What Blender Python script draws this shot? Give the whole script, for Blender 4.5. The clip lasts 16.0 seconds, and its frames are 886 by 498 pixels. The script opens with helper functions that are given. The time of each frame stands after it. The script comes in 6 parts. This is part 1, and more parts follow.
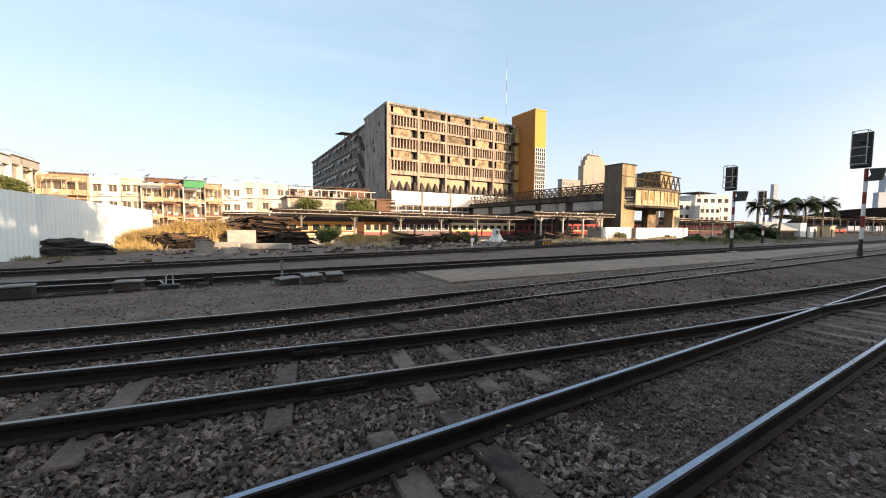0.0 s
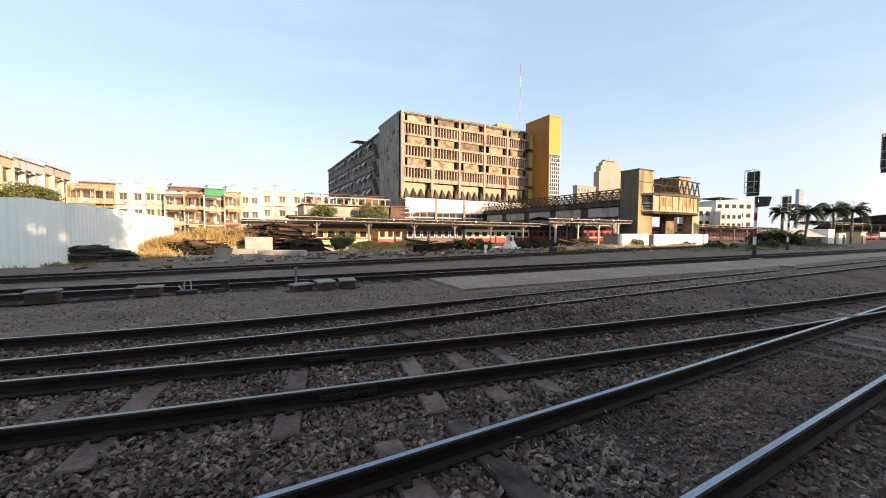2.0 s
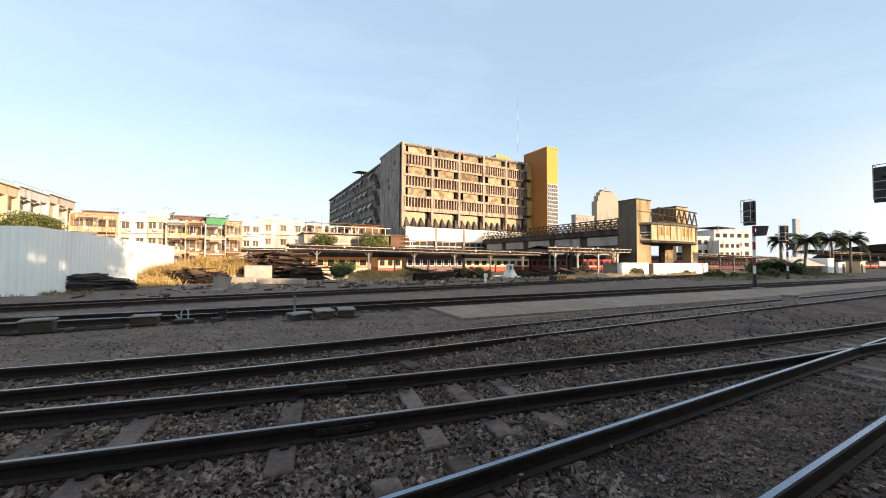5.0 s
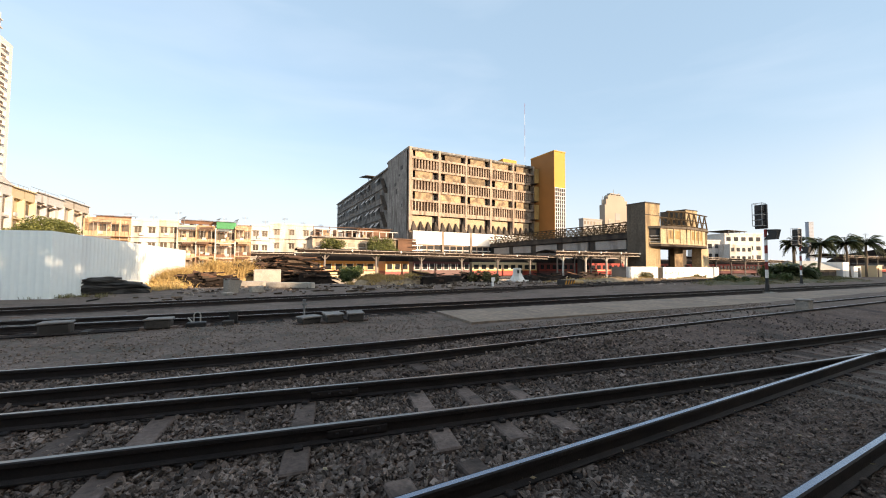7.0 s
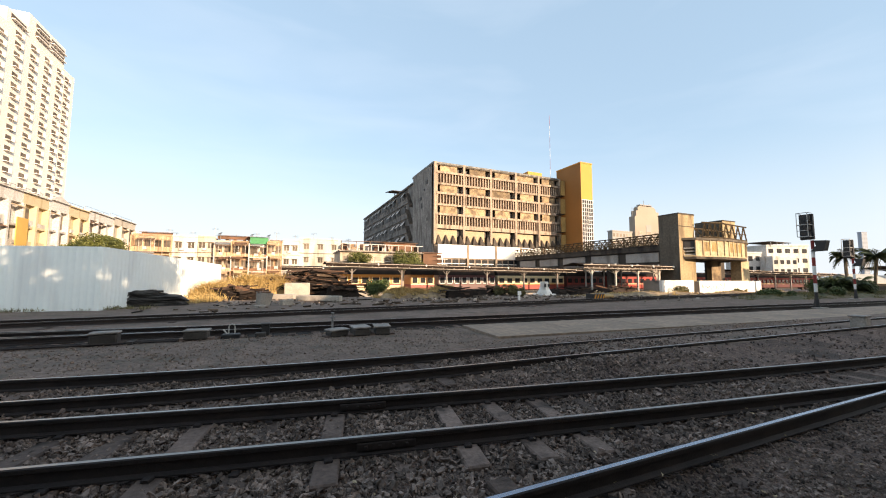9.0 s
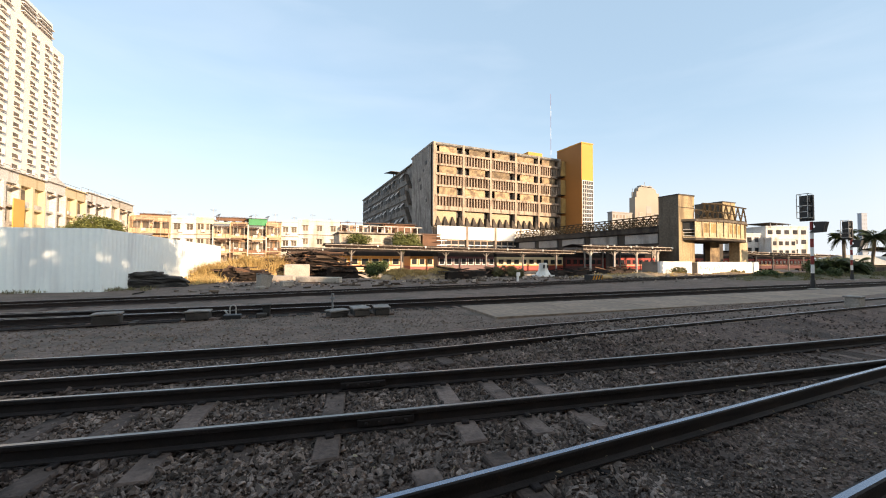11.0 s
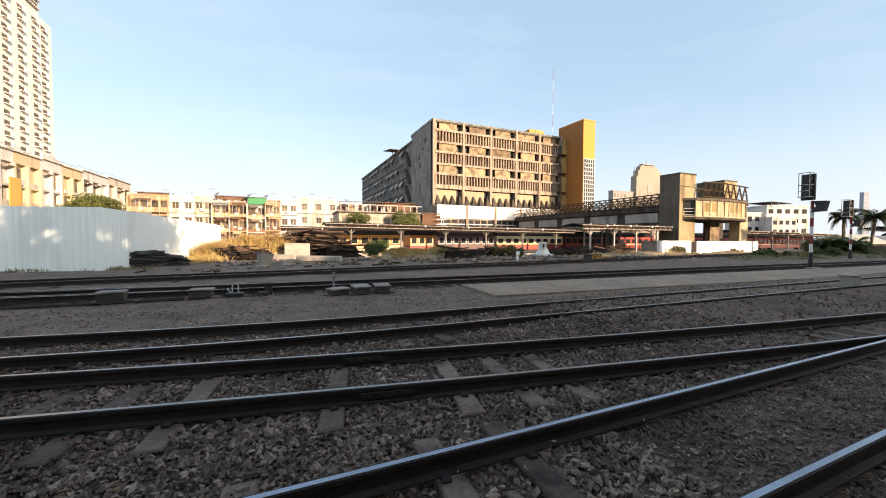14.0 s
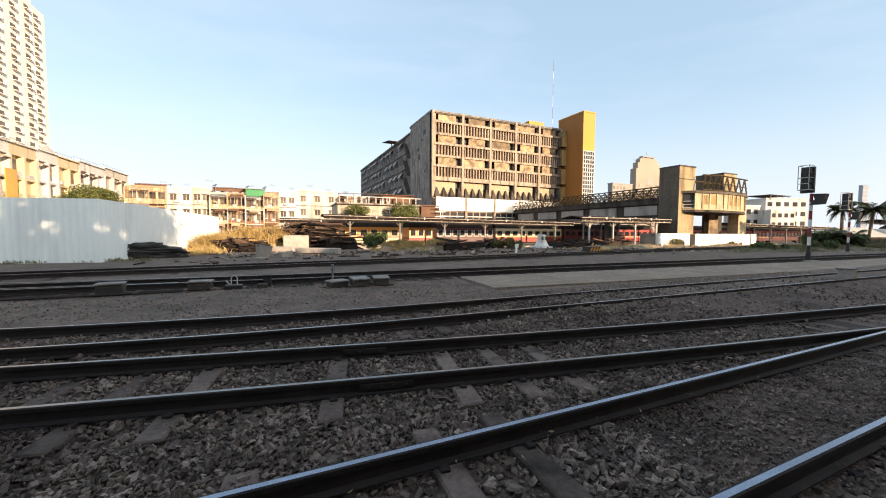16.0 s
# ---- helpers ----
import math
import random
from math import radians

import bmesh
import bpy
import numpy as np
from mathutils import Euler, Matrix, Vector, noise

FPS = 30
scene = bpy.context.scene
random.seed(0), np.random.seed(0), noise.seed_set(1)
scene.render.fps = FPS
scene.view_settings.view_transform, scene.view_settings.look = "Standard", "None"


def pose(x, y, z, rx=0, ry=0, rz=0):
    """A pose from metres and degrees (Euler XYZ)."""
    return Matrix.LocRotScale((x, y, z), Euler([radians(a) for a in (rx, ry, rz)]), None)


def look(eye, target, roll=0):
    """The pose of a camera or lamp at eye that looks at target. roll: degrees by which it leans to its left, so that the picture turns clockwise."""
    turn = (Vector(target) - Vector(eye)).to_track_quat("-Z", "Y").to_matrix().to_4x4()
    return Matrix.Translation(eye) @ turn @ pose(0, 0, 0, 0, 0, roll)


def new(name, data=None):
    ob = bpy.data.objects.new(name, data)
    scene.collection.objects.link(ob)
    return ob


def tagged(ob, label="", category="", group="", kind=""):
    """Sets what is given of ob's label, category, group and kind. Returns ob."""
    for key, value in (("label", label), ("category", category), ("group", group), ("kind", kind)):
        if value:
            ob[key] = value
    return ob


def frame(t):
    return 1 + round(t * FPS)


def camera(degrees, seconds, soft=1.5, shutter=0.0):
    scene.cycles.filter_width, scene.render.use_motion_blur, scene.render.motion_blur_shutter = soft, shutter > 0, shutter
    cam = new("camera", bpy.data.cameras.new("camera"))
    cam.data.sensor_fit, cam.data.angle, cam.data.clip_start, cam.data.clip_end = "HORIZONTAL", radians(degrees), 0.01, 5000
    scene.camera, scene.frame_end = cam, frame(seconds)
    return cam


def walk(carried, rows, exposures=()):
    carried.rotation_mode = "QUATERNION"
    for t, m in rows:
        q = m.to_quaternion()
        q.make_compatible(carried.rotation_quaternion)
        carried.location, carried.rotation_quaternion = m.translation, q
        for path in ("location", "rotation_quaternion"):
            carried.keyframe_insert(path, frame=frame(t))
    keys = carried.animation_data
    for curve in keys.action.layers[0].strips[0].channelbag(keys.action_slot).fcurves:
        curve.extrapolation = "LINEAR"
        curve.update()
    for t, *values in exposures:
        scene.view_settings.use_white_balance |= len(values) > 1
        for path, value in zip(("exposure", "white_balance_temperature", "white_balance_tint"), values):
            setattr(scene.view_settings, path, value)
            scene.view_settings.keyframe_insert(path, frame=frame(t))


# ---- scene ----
# The yard's tracks run along x, the far side lies along +y.
PATH = [
    (0.0, 0.050, 0.085, -30.56, -3.75, -0.35),
    (0.5, 0.050, 0.085, -28.43, -3.18, -0.21),
    (1.0, 0.060, 0.085, -28.26, -3.19, -0.20),
    (1.5, 0.090, 0.085, -28.38, -1.75, -0.22),
    (2.0, 0.100, 0.085, -28.38, -2.70, -0.26),
    (2.5, 0.100, 0.085, -28.38, -3.44, -0.30),
    (3.0, 0.100, 0.085, -28.47, -3.27, -0.32),
    (3.5, 0.110, 0.085, -28.50, -0.95, -0.26),
    (4.0, 0.110, 0.085, -28.45, -0.09, -0.30),
    (6.3, 0.055, 0.066, -28.42, 3.98, -0.24),
    (6.5, 0.050, 0.065, -28.34, 3.51, -0.24),
    (7.0, 0.040, 0.060, -27.34, 2.42, -0.33),
    (7.5, 0.030, 0.058, -25.60, 3.40, -0.32),
    (8.0, 0.030, 0.055, -23.79, 7.28, -0.38),
    (8.5, 0.020, 0.053, -23.54, 5.83, -0.33),
    (9.0, 0.010, 0.051, -23.42, 4.52, -0.31),
    (9.2, 0.010, 0.050, -23.29, 2.60, -0.30),
    (11.5, 0.020, 0.030, -23.51, 1.59, -0.27),
    (12.0, 0.010, 0.020, -23.57, 1.54, -0.31),
    (12.5, 0.000, 0.000, -23.59, 0.19, -0.32),
    (13.0, 0.000, 0.000, -23.50, -0.62, -0.31),
    (13.5, 0.000, 0.000, -23.46, -1.10, -0.30),
    (14.0, 0.000, 0.000, -23.54, -1.69, -0.30),
    (14.5, 0.000, 0.000, -23.49, -3.02, -0.35),
    (15.0, 0.000, 0.000, -23.55, -2.70, -0.37),
    (15.5, 0.000, 0.000, -23.59, -3.34, -0.35),
    (16.0, 0.000, 0.000, -23.70, -2.90, -0.40),
]
EXPOSURE = 0.95
EYE_HEIGHT = 1.56
cam = camera(101.18, 16.0, soft=1.05)
walk(cam, [(t, pose(x, y, EYE_HEIGHT, 90 + pitch, roll, yaw)) for t, x, y, yaw, pitch, roll in PATH], [(0.0, EXPOSURE, 8350, 15.5), (16.0, EXPOSURE, 8350, 15.5)])

# ---- sky and sun ----
SUN_SIDE, SUN_UP = radians(24), radians(14)
world = bpy.data.worlds.new("sky")
scene.world = world
world.use_nodes = True
wn = world.node_tree
sky = wn.nodes.new("ShaderNodeTexSky")
sky.sky_type, sky.sun_disc = "NISHITA", False
sky.sun_elevation, sky.sun_rotation = SUN_UP, math.pi - SUN_SIDE
sky.air_density, sky.dust_density, sky.ozone_density = 1.0, 0.5, 1.6
haze = wn.nodes.new("ShaderNodeMix")
haze.data_type = "RGBA"
haze.inputs[0].default_value = 0.52
haze.inputs[7].default_value = (2.2, 3.83, 5.95, 1)
wn.links.new(sky.outputs[0], haze.inputs[6])
# the haze thickens towards the horizon, alike all round
way = wn.nodes.new("ShaderNodeTexCoord")
apart = wn.nodes.new("ShaderNodeSeparateXYZ")
wn.links.new(way.outputs["Generated"], apart.inputs[0])
low = wn.nodes.new("ShaderNodeMapRange")
low.interpolation_type = "SMOOTHSTEP"
low.inputs["From Min"].default_value, low.inputs["From Max"].default_value = 0.0, 0.34
low.inputs["To Min"].default_value, low.inputs["To Max"].default_value = 0.82, 0.0
wn.links.new(apart.outputs[2], low.inputs["Value"])
mist = wn.nodes.new("ShaderNodeMix")
mist.data_type = "RGBA"
# the haze glows warmer towards the low sun behind the camera
sunward = wn.nodes.new("ShaderNodeVectorMath")
sunward.operation = "DOT_PRODUCT"
sunward.inputs[1].default_value = (math.sin(SUN_SIDE) * math.cos(SUN_UP), -math.cos(SUN_SIDE) * math.cos(SUN_UP), math.sin(SUN_UP))
wn.links.new(way.outputs["Generated"], sunward.inputs[0])
near_sun = wn.nodes.new("ShaderNodeMapRange")
near_sun.interpolation_type = "SMOOTHSTEP"
near_sun.inputs["From Min"].default_value, near_sun.inputs["From Max"].default_value = 0.1, 1.0
wn.links.new(sunward.outputs["Value"], near_sun.inputs["Value"])
glow = wn.nodes.new("ShaderNodeMix")
glow.data_type = "RGBA"
glow.inputs[6].default_value, glow.inputs[7].default_value = (3.0, 3.85, 5.1, 1), (15.0, 12.6, 11.2, 1)
wn.links.new(near_sun.outputs[0], glow.inputs[0])
wn.links.new(glow.outputs[2], mist.inputs[7])
wn.links.new(low.outputs[0], mist.inputs[0])
# a wide bright aureole round the low sun, added to brighten the fence
ring = wn.nodes.new("ShaderNodeMapRange")
ring.interpolation_type = "SMOOTHSTEP"
ring.inputs["From Min"].default_value, ring.inputs["From Max"].default_value = 0.35, 1.0
ring.inputs["To Max"].default_value = 0.85
wn.links.new(sunward.outputs["Value"], ring.inputs["Value"])
aureole = wn.nodes.new("ShaderNodeMix")
aureole.data_type = "RGBA"
aureole.inputs[7].default_value = (6.6, 7.9, 9.0, 1)
wn.links.new(ring.outputs[0], aureole.inputs[0])
wn.links.new(haze.outputs[2], aureole.inputs[6])
wn.links.new(aureole.outputs[2], mist.inputs[6])
# faint wisps of high cloud
spread = wn.nodes.new("ShaderNodeMapping")
spread.inputs["Scale"].default_value = (2.0, 2.0, 9.0)
spread.inputs["Rotation"].default_value = (0.12, 0.2, 0.4)
wn.links.new(way.outputs["Generated"], spread.inputs["Vector"])
wisp = wn.nodes.new("ShaderNodeTexNoise")
wisp.inputs["Scale"].default_value, wisp.inputs["Detail"].default_value, wisp.inputs["Distortion"].default_value = 1.1, 5.0, 0.4
wn.links.new(spread.outputs[0], wisp.inputs["Vector"])
veil = wn.nodes.new("ShaderNodeMapRange")
veil.inputs["From Min"].default_value, veil.inputs["From Max"].default_value = 0.46, 0.78
veil.inputs["To Min"].default_value, veil.inputs["To Max"].default_value = 0.0, 0.17
wn.links.new(wisp.outputs[0], veil.inputs["Value"])
cloud = wn.nodes.new("ShaderNodeMix")
cloud.data_type = "RGBA"
cloud.inputs[7].default_value = (3.7, 4.7, 6.2, 1)
wn.links.new(veil.outputs[0], cloud.inputs[0])
wn.links.new(mist.outputs[2], cloud.inputs[6])
wn.links.new(cloud.outputs[2], wn.nodes["Background"].inputs[0])
wn.nodes["Background"].inputs[1].default_value = 0.130
sun_data = bpy.data.lights.new("sun", "SUN")
sun_data.energy, sun_data.angle, sun_data.color = 4.45, radians(0.5), (1.0, 0.845, 0.69)
sun = new("sun", sun_data)
sun.matrix_world = look((0, 0, 50), Vector((0, 0, 50)) - Vector((math.sin(SUN_SIDE) * math.cos(SUN_UP), -math.cos(SUN_SIDE) * math.cos(SUN_UP), math.sin(SUN_UP))))


# ---- materials ----
def mat(name, c1, c2=None, scale=1.0, rough=0.8, metal=0.0, bump=0.15, fine=18.0, stain=None, stain_scale=0.35, stain_amount=0.5, drip=False, vary=0.0, island=False, bump_dist=0.02, grain_amount=1.0, cells=0.0, spec=0.5, cell_amount=1.0):
    """A surface that mixes c1 and c2 by a broad and a fine noise, with stains of a third colour and bumps, in metres."""
    m = bpy.data.materials.new(name)
    m.use_nodes = True
    nt = m.node_tree
    bsdf = nt.nodes["Principled BSDF"]
    geo = nt.nodes.new("ShaderNodeNewGeometry")

    def noise_at(size, detail=5.0, stretch=None):
        n = nt.nodes.new("ShaderNodeTexNoise")
        n.inputs["Scale"].default_value, n.inputs["Detail"].default_value = size, detail
        if stretch:
            mp = nt.nodes.new("ShaderNodeMapping")
            mp.inputs["Scale"].default_value = stretch
            nt.links.new(geo.outputs["Position"], mp.inputs["Vector"])
            nt.links.new(mp.outputs[0], n.inputs["Vector"])
        else:
            nt.links.new(geo.outputs["Position"], n.inputs["Vector"])
        return n

    def ramp(src, lo, hi):
        r = nt.nodes.new("ShaderNodeMapRange")
        r.inputs["From Min"].default_value, r.inputs["From Max"].default_value = lo, hi
        nt.links.new(src, r.inputs["Value"])
        return r.outputs[0]

    def mix(fac, a, b, kind="MIX"):
        x = nt.nodes.new("ShaderNodeMix")
        x.data_type, x.blend_type = "RGBA", kind
        for sock, v in ((x.inputs[0], fac), (x.inputs[6], a), (x.inputs[7], b)):
            if isinstance(v, (int, float)):
                sock.default_value = v
            elif isinstance(v, tuple):
                sock.default_value = (*v, 1)
            else:
                nt.links.new(v, sock)
        return x.outputs[2]

    broad, small = noise_at(scale), noise_at(fine * scale if fine < 4 else fine)
    c2 = c2 or tuple(v * 0.75 for v in c1)
    colour = mix(ramp(broad.outputs[0], 0.35, 0.65), c1, c2)
    grain = nt.nodes.new("ShaderNodeMapRange")
    grain.inputs["From Min"].default_value, grain.inputs["From Max"].default_value = 0.3, 0.7
    grain.inputs["To Min"].default_value, grain.inputs["To Max"].default_value = 1 - 0.25 * grain_amount, 1 + 0.2 * grain_amount
    nt.links.new(small.outputs[0], grain.inputs["Value"])
    colour = mix(1.0, colour, grain.outputs[0], "MULTIPLY")
    if cells:
        vo = nt.nodes.new("ShaderNodeTexVoronoi")
        vo.inputs["Scale"].default_value = cells
        nt.links.new(geo.outputs["Position"], vo.inputs["Vector"])
        sep = nt.nodes.new("ShaderNodeSeparateColor")
        nt.links.new(vo.outputs["Color"], sep.inputs[0])
        tone = nt.nodes.new("ShaderNodeMapRange")
        tone.inputs["To Min"].default_value, tone.inputs["To Max"].default_value = 1 - 0.5 * cell_amount, 1 + 0.55 * cell_amount
        nt.links.new(sep.outputs[0], tone.inputs["Value"])
        colour = mix(1.0, colour, tone.outputs[0], "MULTIPLY")
    if stain:
        st = noise_at(stain_scale, 7.0, (2.2, 2.2, 0.35) if drip else None)
        colour = mix(ramp(st.outputs[0], 0.62 - 0.22 * stain_amount, 0.78 - 0.2 * stain_amount), colour, stain)
    if vary:
        src = geo.outputs["Random Per Island"] if island else nt.nodes.new("ShaderNodeObjectInfo").outputs["Random"]
        hv = nt.nodes.new("ShaderNodeHueSaturation")
        vr = nt.nodes.new("ShaderNodeMapRange")
        vr.inputs["To Min"].default_value, vr.inputs["To Max"].default_value = 1 - vary, 1 + vary
        nt.links.new(src, vr.inputs["Value"])
        nt.links.new(vr.outputs[0], hv.inputs["Value"])
        nt.links.new(colour, hv.inputs["Color"])
        colour = hv.outputs[0]
    nt.links.new(colour, bsdf.inputs["Base Color"])
    bsdf.inputs["Metallic"].default_value = metal
    bsdf.inputs["Specular IOR Level"].default_value = spec
    rr = nt.nodes.new("ShaderNodeMapRange")
    rr.inputs["To Min"].default_value, rr.inputs["To Max"].default_value = max(0.05, rough - 0.12), min(1.0, rough + 0.12)
    nt.links.new(small.outputs[0], rr.inputs["Value"])
    nt.links.new(rr.outputs[0], bsdf.inputs["Roughness"])
    if bump:
        b = nt.nodes.new("ShaderNodeBump")
        b.inputs["Strength"].default_value, b.inputs["Distance"].default_value = bump, bump_dist
        if cells:
            b.invert = True
            nt.links.new(vo.outputs["Distance"], b.inputs["Height"])
        else:
            nt.links.new(small.outputs[0], b.inputs["Height"])
        nt.links.new(b.outputs[0], bsdf.inputs["Normal"])
    return m


M_dirt = mat("yard_dirt", (0.138, 0.099, 0.081), (0.187, 0.134, 0.11), 0.5, 0.95, bump=0.5, fine=9, stain=(0.1, 0.08, 0.064), stain_scale=1.3, stain_amount=0.6, bump_dist=0.05, grain_amount=1.3, cells=16, spec=0.3, cell_amount=0.3)
# near-black strip: oily bed and the trench's shade in one colour
M_shaded_bed = mat("oil_black_bed", (0.03, 0.026, 0.024), (0.055, 0.046, 0.04), 1.5, 0.95, bump=0.9, fine=14, bump_dist=0.05, cells=22, spec=0.2, cell_amount=0.6)
M_ballast = mat("ballast", (0.264, 0.196, 0.164), (0.103, 0.077, 0.065), 3.5, 0.9, bump=0.4, fine=60, stain=(0.093, 0.063, 0.054), stain_scale=0.7, stain_amount=0.55, vary=0.62, island=True, spec=0.3)
M_rail_side = mat("rail_rust", (0.021, 0.016, 0.0155), (0.034, 0.024, 0.0215), 4.0, 0.75, bump=0.3, fine=60, spec=0.35)
# steel tinted blue to deepen the sky's reflection
M_rail_top = mat("rail_steel", (0.31, 0.345, 0.41), (0.24, 0.26, 0.31), 2.0, 0.26, 0.95, bump=0, fine=40, grain_amount=0.4)
M_rail_dull = mat("rail_worn_steel", (0.33, 0.305, 0.29), (0.40, 0.38, 0.37), 1.5, 0.36, 0.85, bump=0, fine=40, grain_amount=0.4)
M_sleeper = mat("old_sleeper_wood", (0.115, 0.08, 0.067), (0.17, 0.12, 0.1), 2.0, 0.95, bump=0.8, fine=22, vary=0.4, stain=(0.045, 0.034, 0.029), stain_scale=3.0, spec=0.3)
M_conc = mat("old_concrete", (0.34, 0.30, 0.26), (0.25, 0.22, 0.19), 0.8, 0.9, bump=0.3, stain=(0.11, 0.093, 0.08), stain_scale=0.8)
M_slab = mat("concrete_path", (0.29, 0.212, 0.16), (0.222, 0.163, 0.124), 0.7, 0.9, bump=0.3, fine=7, stain=(0.19, 0.148, 0.113), stain_scale=0.9, stain_amount=0.6, grain_amount=1.3)
M_facade = mat("facade_concrete", (0.42, 0.33, 0.255), (0.33, 0.255, 0.195), 0.3, 0.92, bump=0.2, fine=5, stain=(0.15, 0.112, 0.085), stain_scale=0.8, stain_amount=0.58, drip=True)
M_facade_dark = mat("stained_side_concrete", (0.27, 0.265, 0.25), (0.185, 0.182, 0.172), 0.9, 0.95, bump=0.4, fine=3.5, stain=(0.11, 0.103, 0.094), stain_scale=0.8, stain_amount=0.6, drip=True, grain_amount=1.3)
M_panel_tan = mat("faded_infill_panel", (0.35, 0.255, 0.15), (0.25, 0.18, 0.11), 0.9, 0.85, fine=4, stain=(0.13, 0.088, 0.056), stain_scale=0.9, stain_amount=0.65, vary=0.42)
M_lower_panel = mat("cream_lower_panel", (0.45, 0.345, 0.225), (0.39, 0.295, 0.19), 0.5, 0.85, fine=6, stain=(0.36, 0.27, 0.18), stain_scale=0.5, stain_amount=0.4, drip=True)
# near-black that stands for the unlit inside of openings
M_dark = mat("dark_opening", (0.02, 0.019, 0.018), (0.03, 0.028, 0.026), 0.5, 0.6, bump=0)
M_yellow = mat("yellow_paint", (0.56, 0.235, 0.014), (0.50, 0.21, 0.012), 0.2, 0.6, bump=0, grain_amount=0.2)
M_white = mat("white_paint", (0.8, 0.78, 0.74), (0.74, 0.72, 0.68), 0.3, 0.7, bump=0.05, fine=5, stain=(0.5, 0.46, 0.4), stain_scale=0.4, stain_amount=0.25, drip=True, grain_amount=0.2)
M_fence = mat("white_sheet_steel", (0.89, 0.95, 0.93), (0.86, 0.92, 0.905), 0.4, 0.5, bump=0, fine=5, stain=(0.72, 0.755, 0.755), stain_scale=0.3, stain_amount=0.1, drip=True, grain_amount=0.08)
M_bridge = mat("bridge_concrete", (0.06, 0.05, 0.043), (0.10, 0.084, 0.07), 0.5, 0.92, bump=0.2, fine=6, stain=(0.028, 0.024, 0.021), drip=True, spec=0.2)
M_truss = mat("rusty_truss", (0.085, 0.058, 0.03), (0.05, 0.037, 0.025), 1.0, 0.9, bump=0.2, spec=0.2)
M_pylon = mat("tower_plaster", (0.39, 0.305, 0.185), (0.305, 0.232, 0.138), 0.5, 0.92, bump=0.2, fine=5, stain=(0.17, 0.125, 0.08), stain_scale=0.7, stain_amount=0.6, drip=True, spec=0.2)
M_roof = mat("canopy_sheet", (0.02, 0.015, 0.013), (0.035, 0.025, 0.02), 0.9, 0.85, bump=0.1, spec=0.08)
M_gutter = mat("pale_gutter", (0.62, 0.53, 0.44), (0.46, 0.385, 0.315), 0.5, 0.6, bump=0.05)
M_post = mat("painted_post", (0.5, 0.48, 0.45), (0.36, 0.34, 0.31), 1.0, 0.7, bump=0.05)
M_red = mat("train_red", (0.36, 0.038, 0.026), (0.29, 0.034, 0.024), 0.4, 0.4, bump=0, vary=0.1, grain_amount=0.2)
M_orange = mat("train_orange", (0.70, 0.27, 0.06), (0.62, 0.235, 0.05), 0.4, 0.4, bump=0, grain_amount=0.2)
M_cream = mat("train_cream", (0.74, 0.58, 0.36), (0.66, 0.51, 0.31), 0.4, 0.45, bump=0, grain_amount=0.2)
M_maroon = mat("train_maroon", (0.12, 0.035, 0.035), (0.09, 0.03, 0.03), 0.4, 0.4, bump=0.03)
M_glass = mat("dark_glass", (0.02, 0.022, 0.025), (0.03, 0.032, 0.035), 0.6, 0.12, bump=0)
M_black = mat("black_steel", (0.016, 0.016, 0.017), (0.026, 0.025, 0.025), 1.5, 0.55, bump=0.1)
M_signal_red = mat("signal_red", (0.30, 0.03, 0.025), (0.22, 0.025, 0.02), 1.0, 0.6, bump=0.05)
M_grey = mat("grey_steel", (0.28, 0.28, 0.28), (0.2, 0.2, 0.2), 1.0, 0.5, 0.4, bump=0.05)
M_hotel = mat("hotel_render", (0.76, 0.71, 0.645), (0.71, 0.665, 0.60), 0.05, 0.85, bump=0, fine=4, grain_amount=0.1)
M_shop = mat("shophouse_render", (0.60, 0.51, 0.41), (0.50, 0.42, 0.33), 0.15, 0.9, bump=0.1, fine=5, stain=(0.27, 0.21, 0.155), stain_scale=0.3, stain_amount=0.6, drip=True, vary=0.12)
M_shop_white = mat("shophouse_white", (0.61, 0.59, 0.555), (0.53, 0.51, 0.475), 0.15, 0.9, bump=0.1, fine=5, stain=(0.36, 0.315, 0.26), stain_scale=0.3, stain_amount=0.45, drip=True, vary=0.08)
M_rust = mat("rusty_sheet", (0.20, 0.10, 0.058), (0.12, 0.066, 0.042), 0.6, 0.85, bump=0.15, vary=0.3)
M_green = mat("green_sheet", (0.05, 0.28, 0.115), (0.04, 0.22, 0.09), 0.6, 0.7, bump=0.05)
# window colour lightened to the low contrast that haze leaves
M_muted_glass = mat("dusty_window", (0.26, 0.205, 0.15), (0.16, 0.125, 0.092), 0.7, 0.5, bump=0, vary=0.6)
# grey with the shaft sides' shade in it, also used for stained parapets
M_shaded_grimy = mat("grimy_shaft_side", (0.15, 0.125, 0.098), (0.105, 0.088, 0.07), 0.35, 0.95, bump=0.2, fine=6, stain=(0.065, 0.055, 0.045), stain_scale=0.5, stain_amount=0.5, drip=True, spec=0.2)
# the tower's yellow turned ochre brown for its unlit side
M_tower_side = mat("ochre_brown_paint", (0.31, 0.13, 0.03), (0.27, 0.115, 0.026), 0.3, 0.7, bump=0, grain_amount=0.3)
M_conc_pale = mat("pale_concrete", (0.45, 0.40, 0.345), (0.36, 0.32, 0.275), 0.8, 0.9, bump=0.3, stain=(0.19, 0.16, 0.135), stain_scale=0.9, stain_amount=0.5)
M_side_panel = mat("grey_bridge_panel", (0.42, 0.39, 0.36), (0.34, 0.315, 0.29), 0.7, 0.85, bump=0.1, stain=(0.2, 0.18, 0.16), stain_amount=0.4, drip=True, spec=0.2)
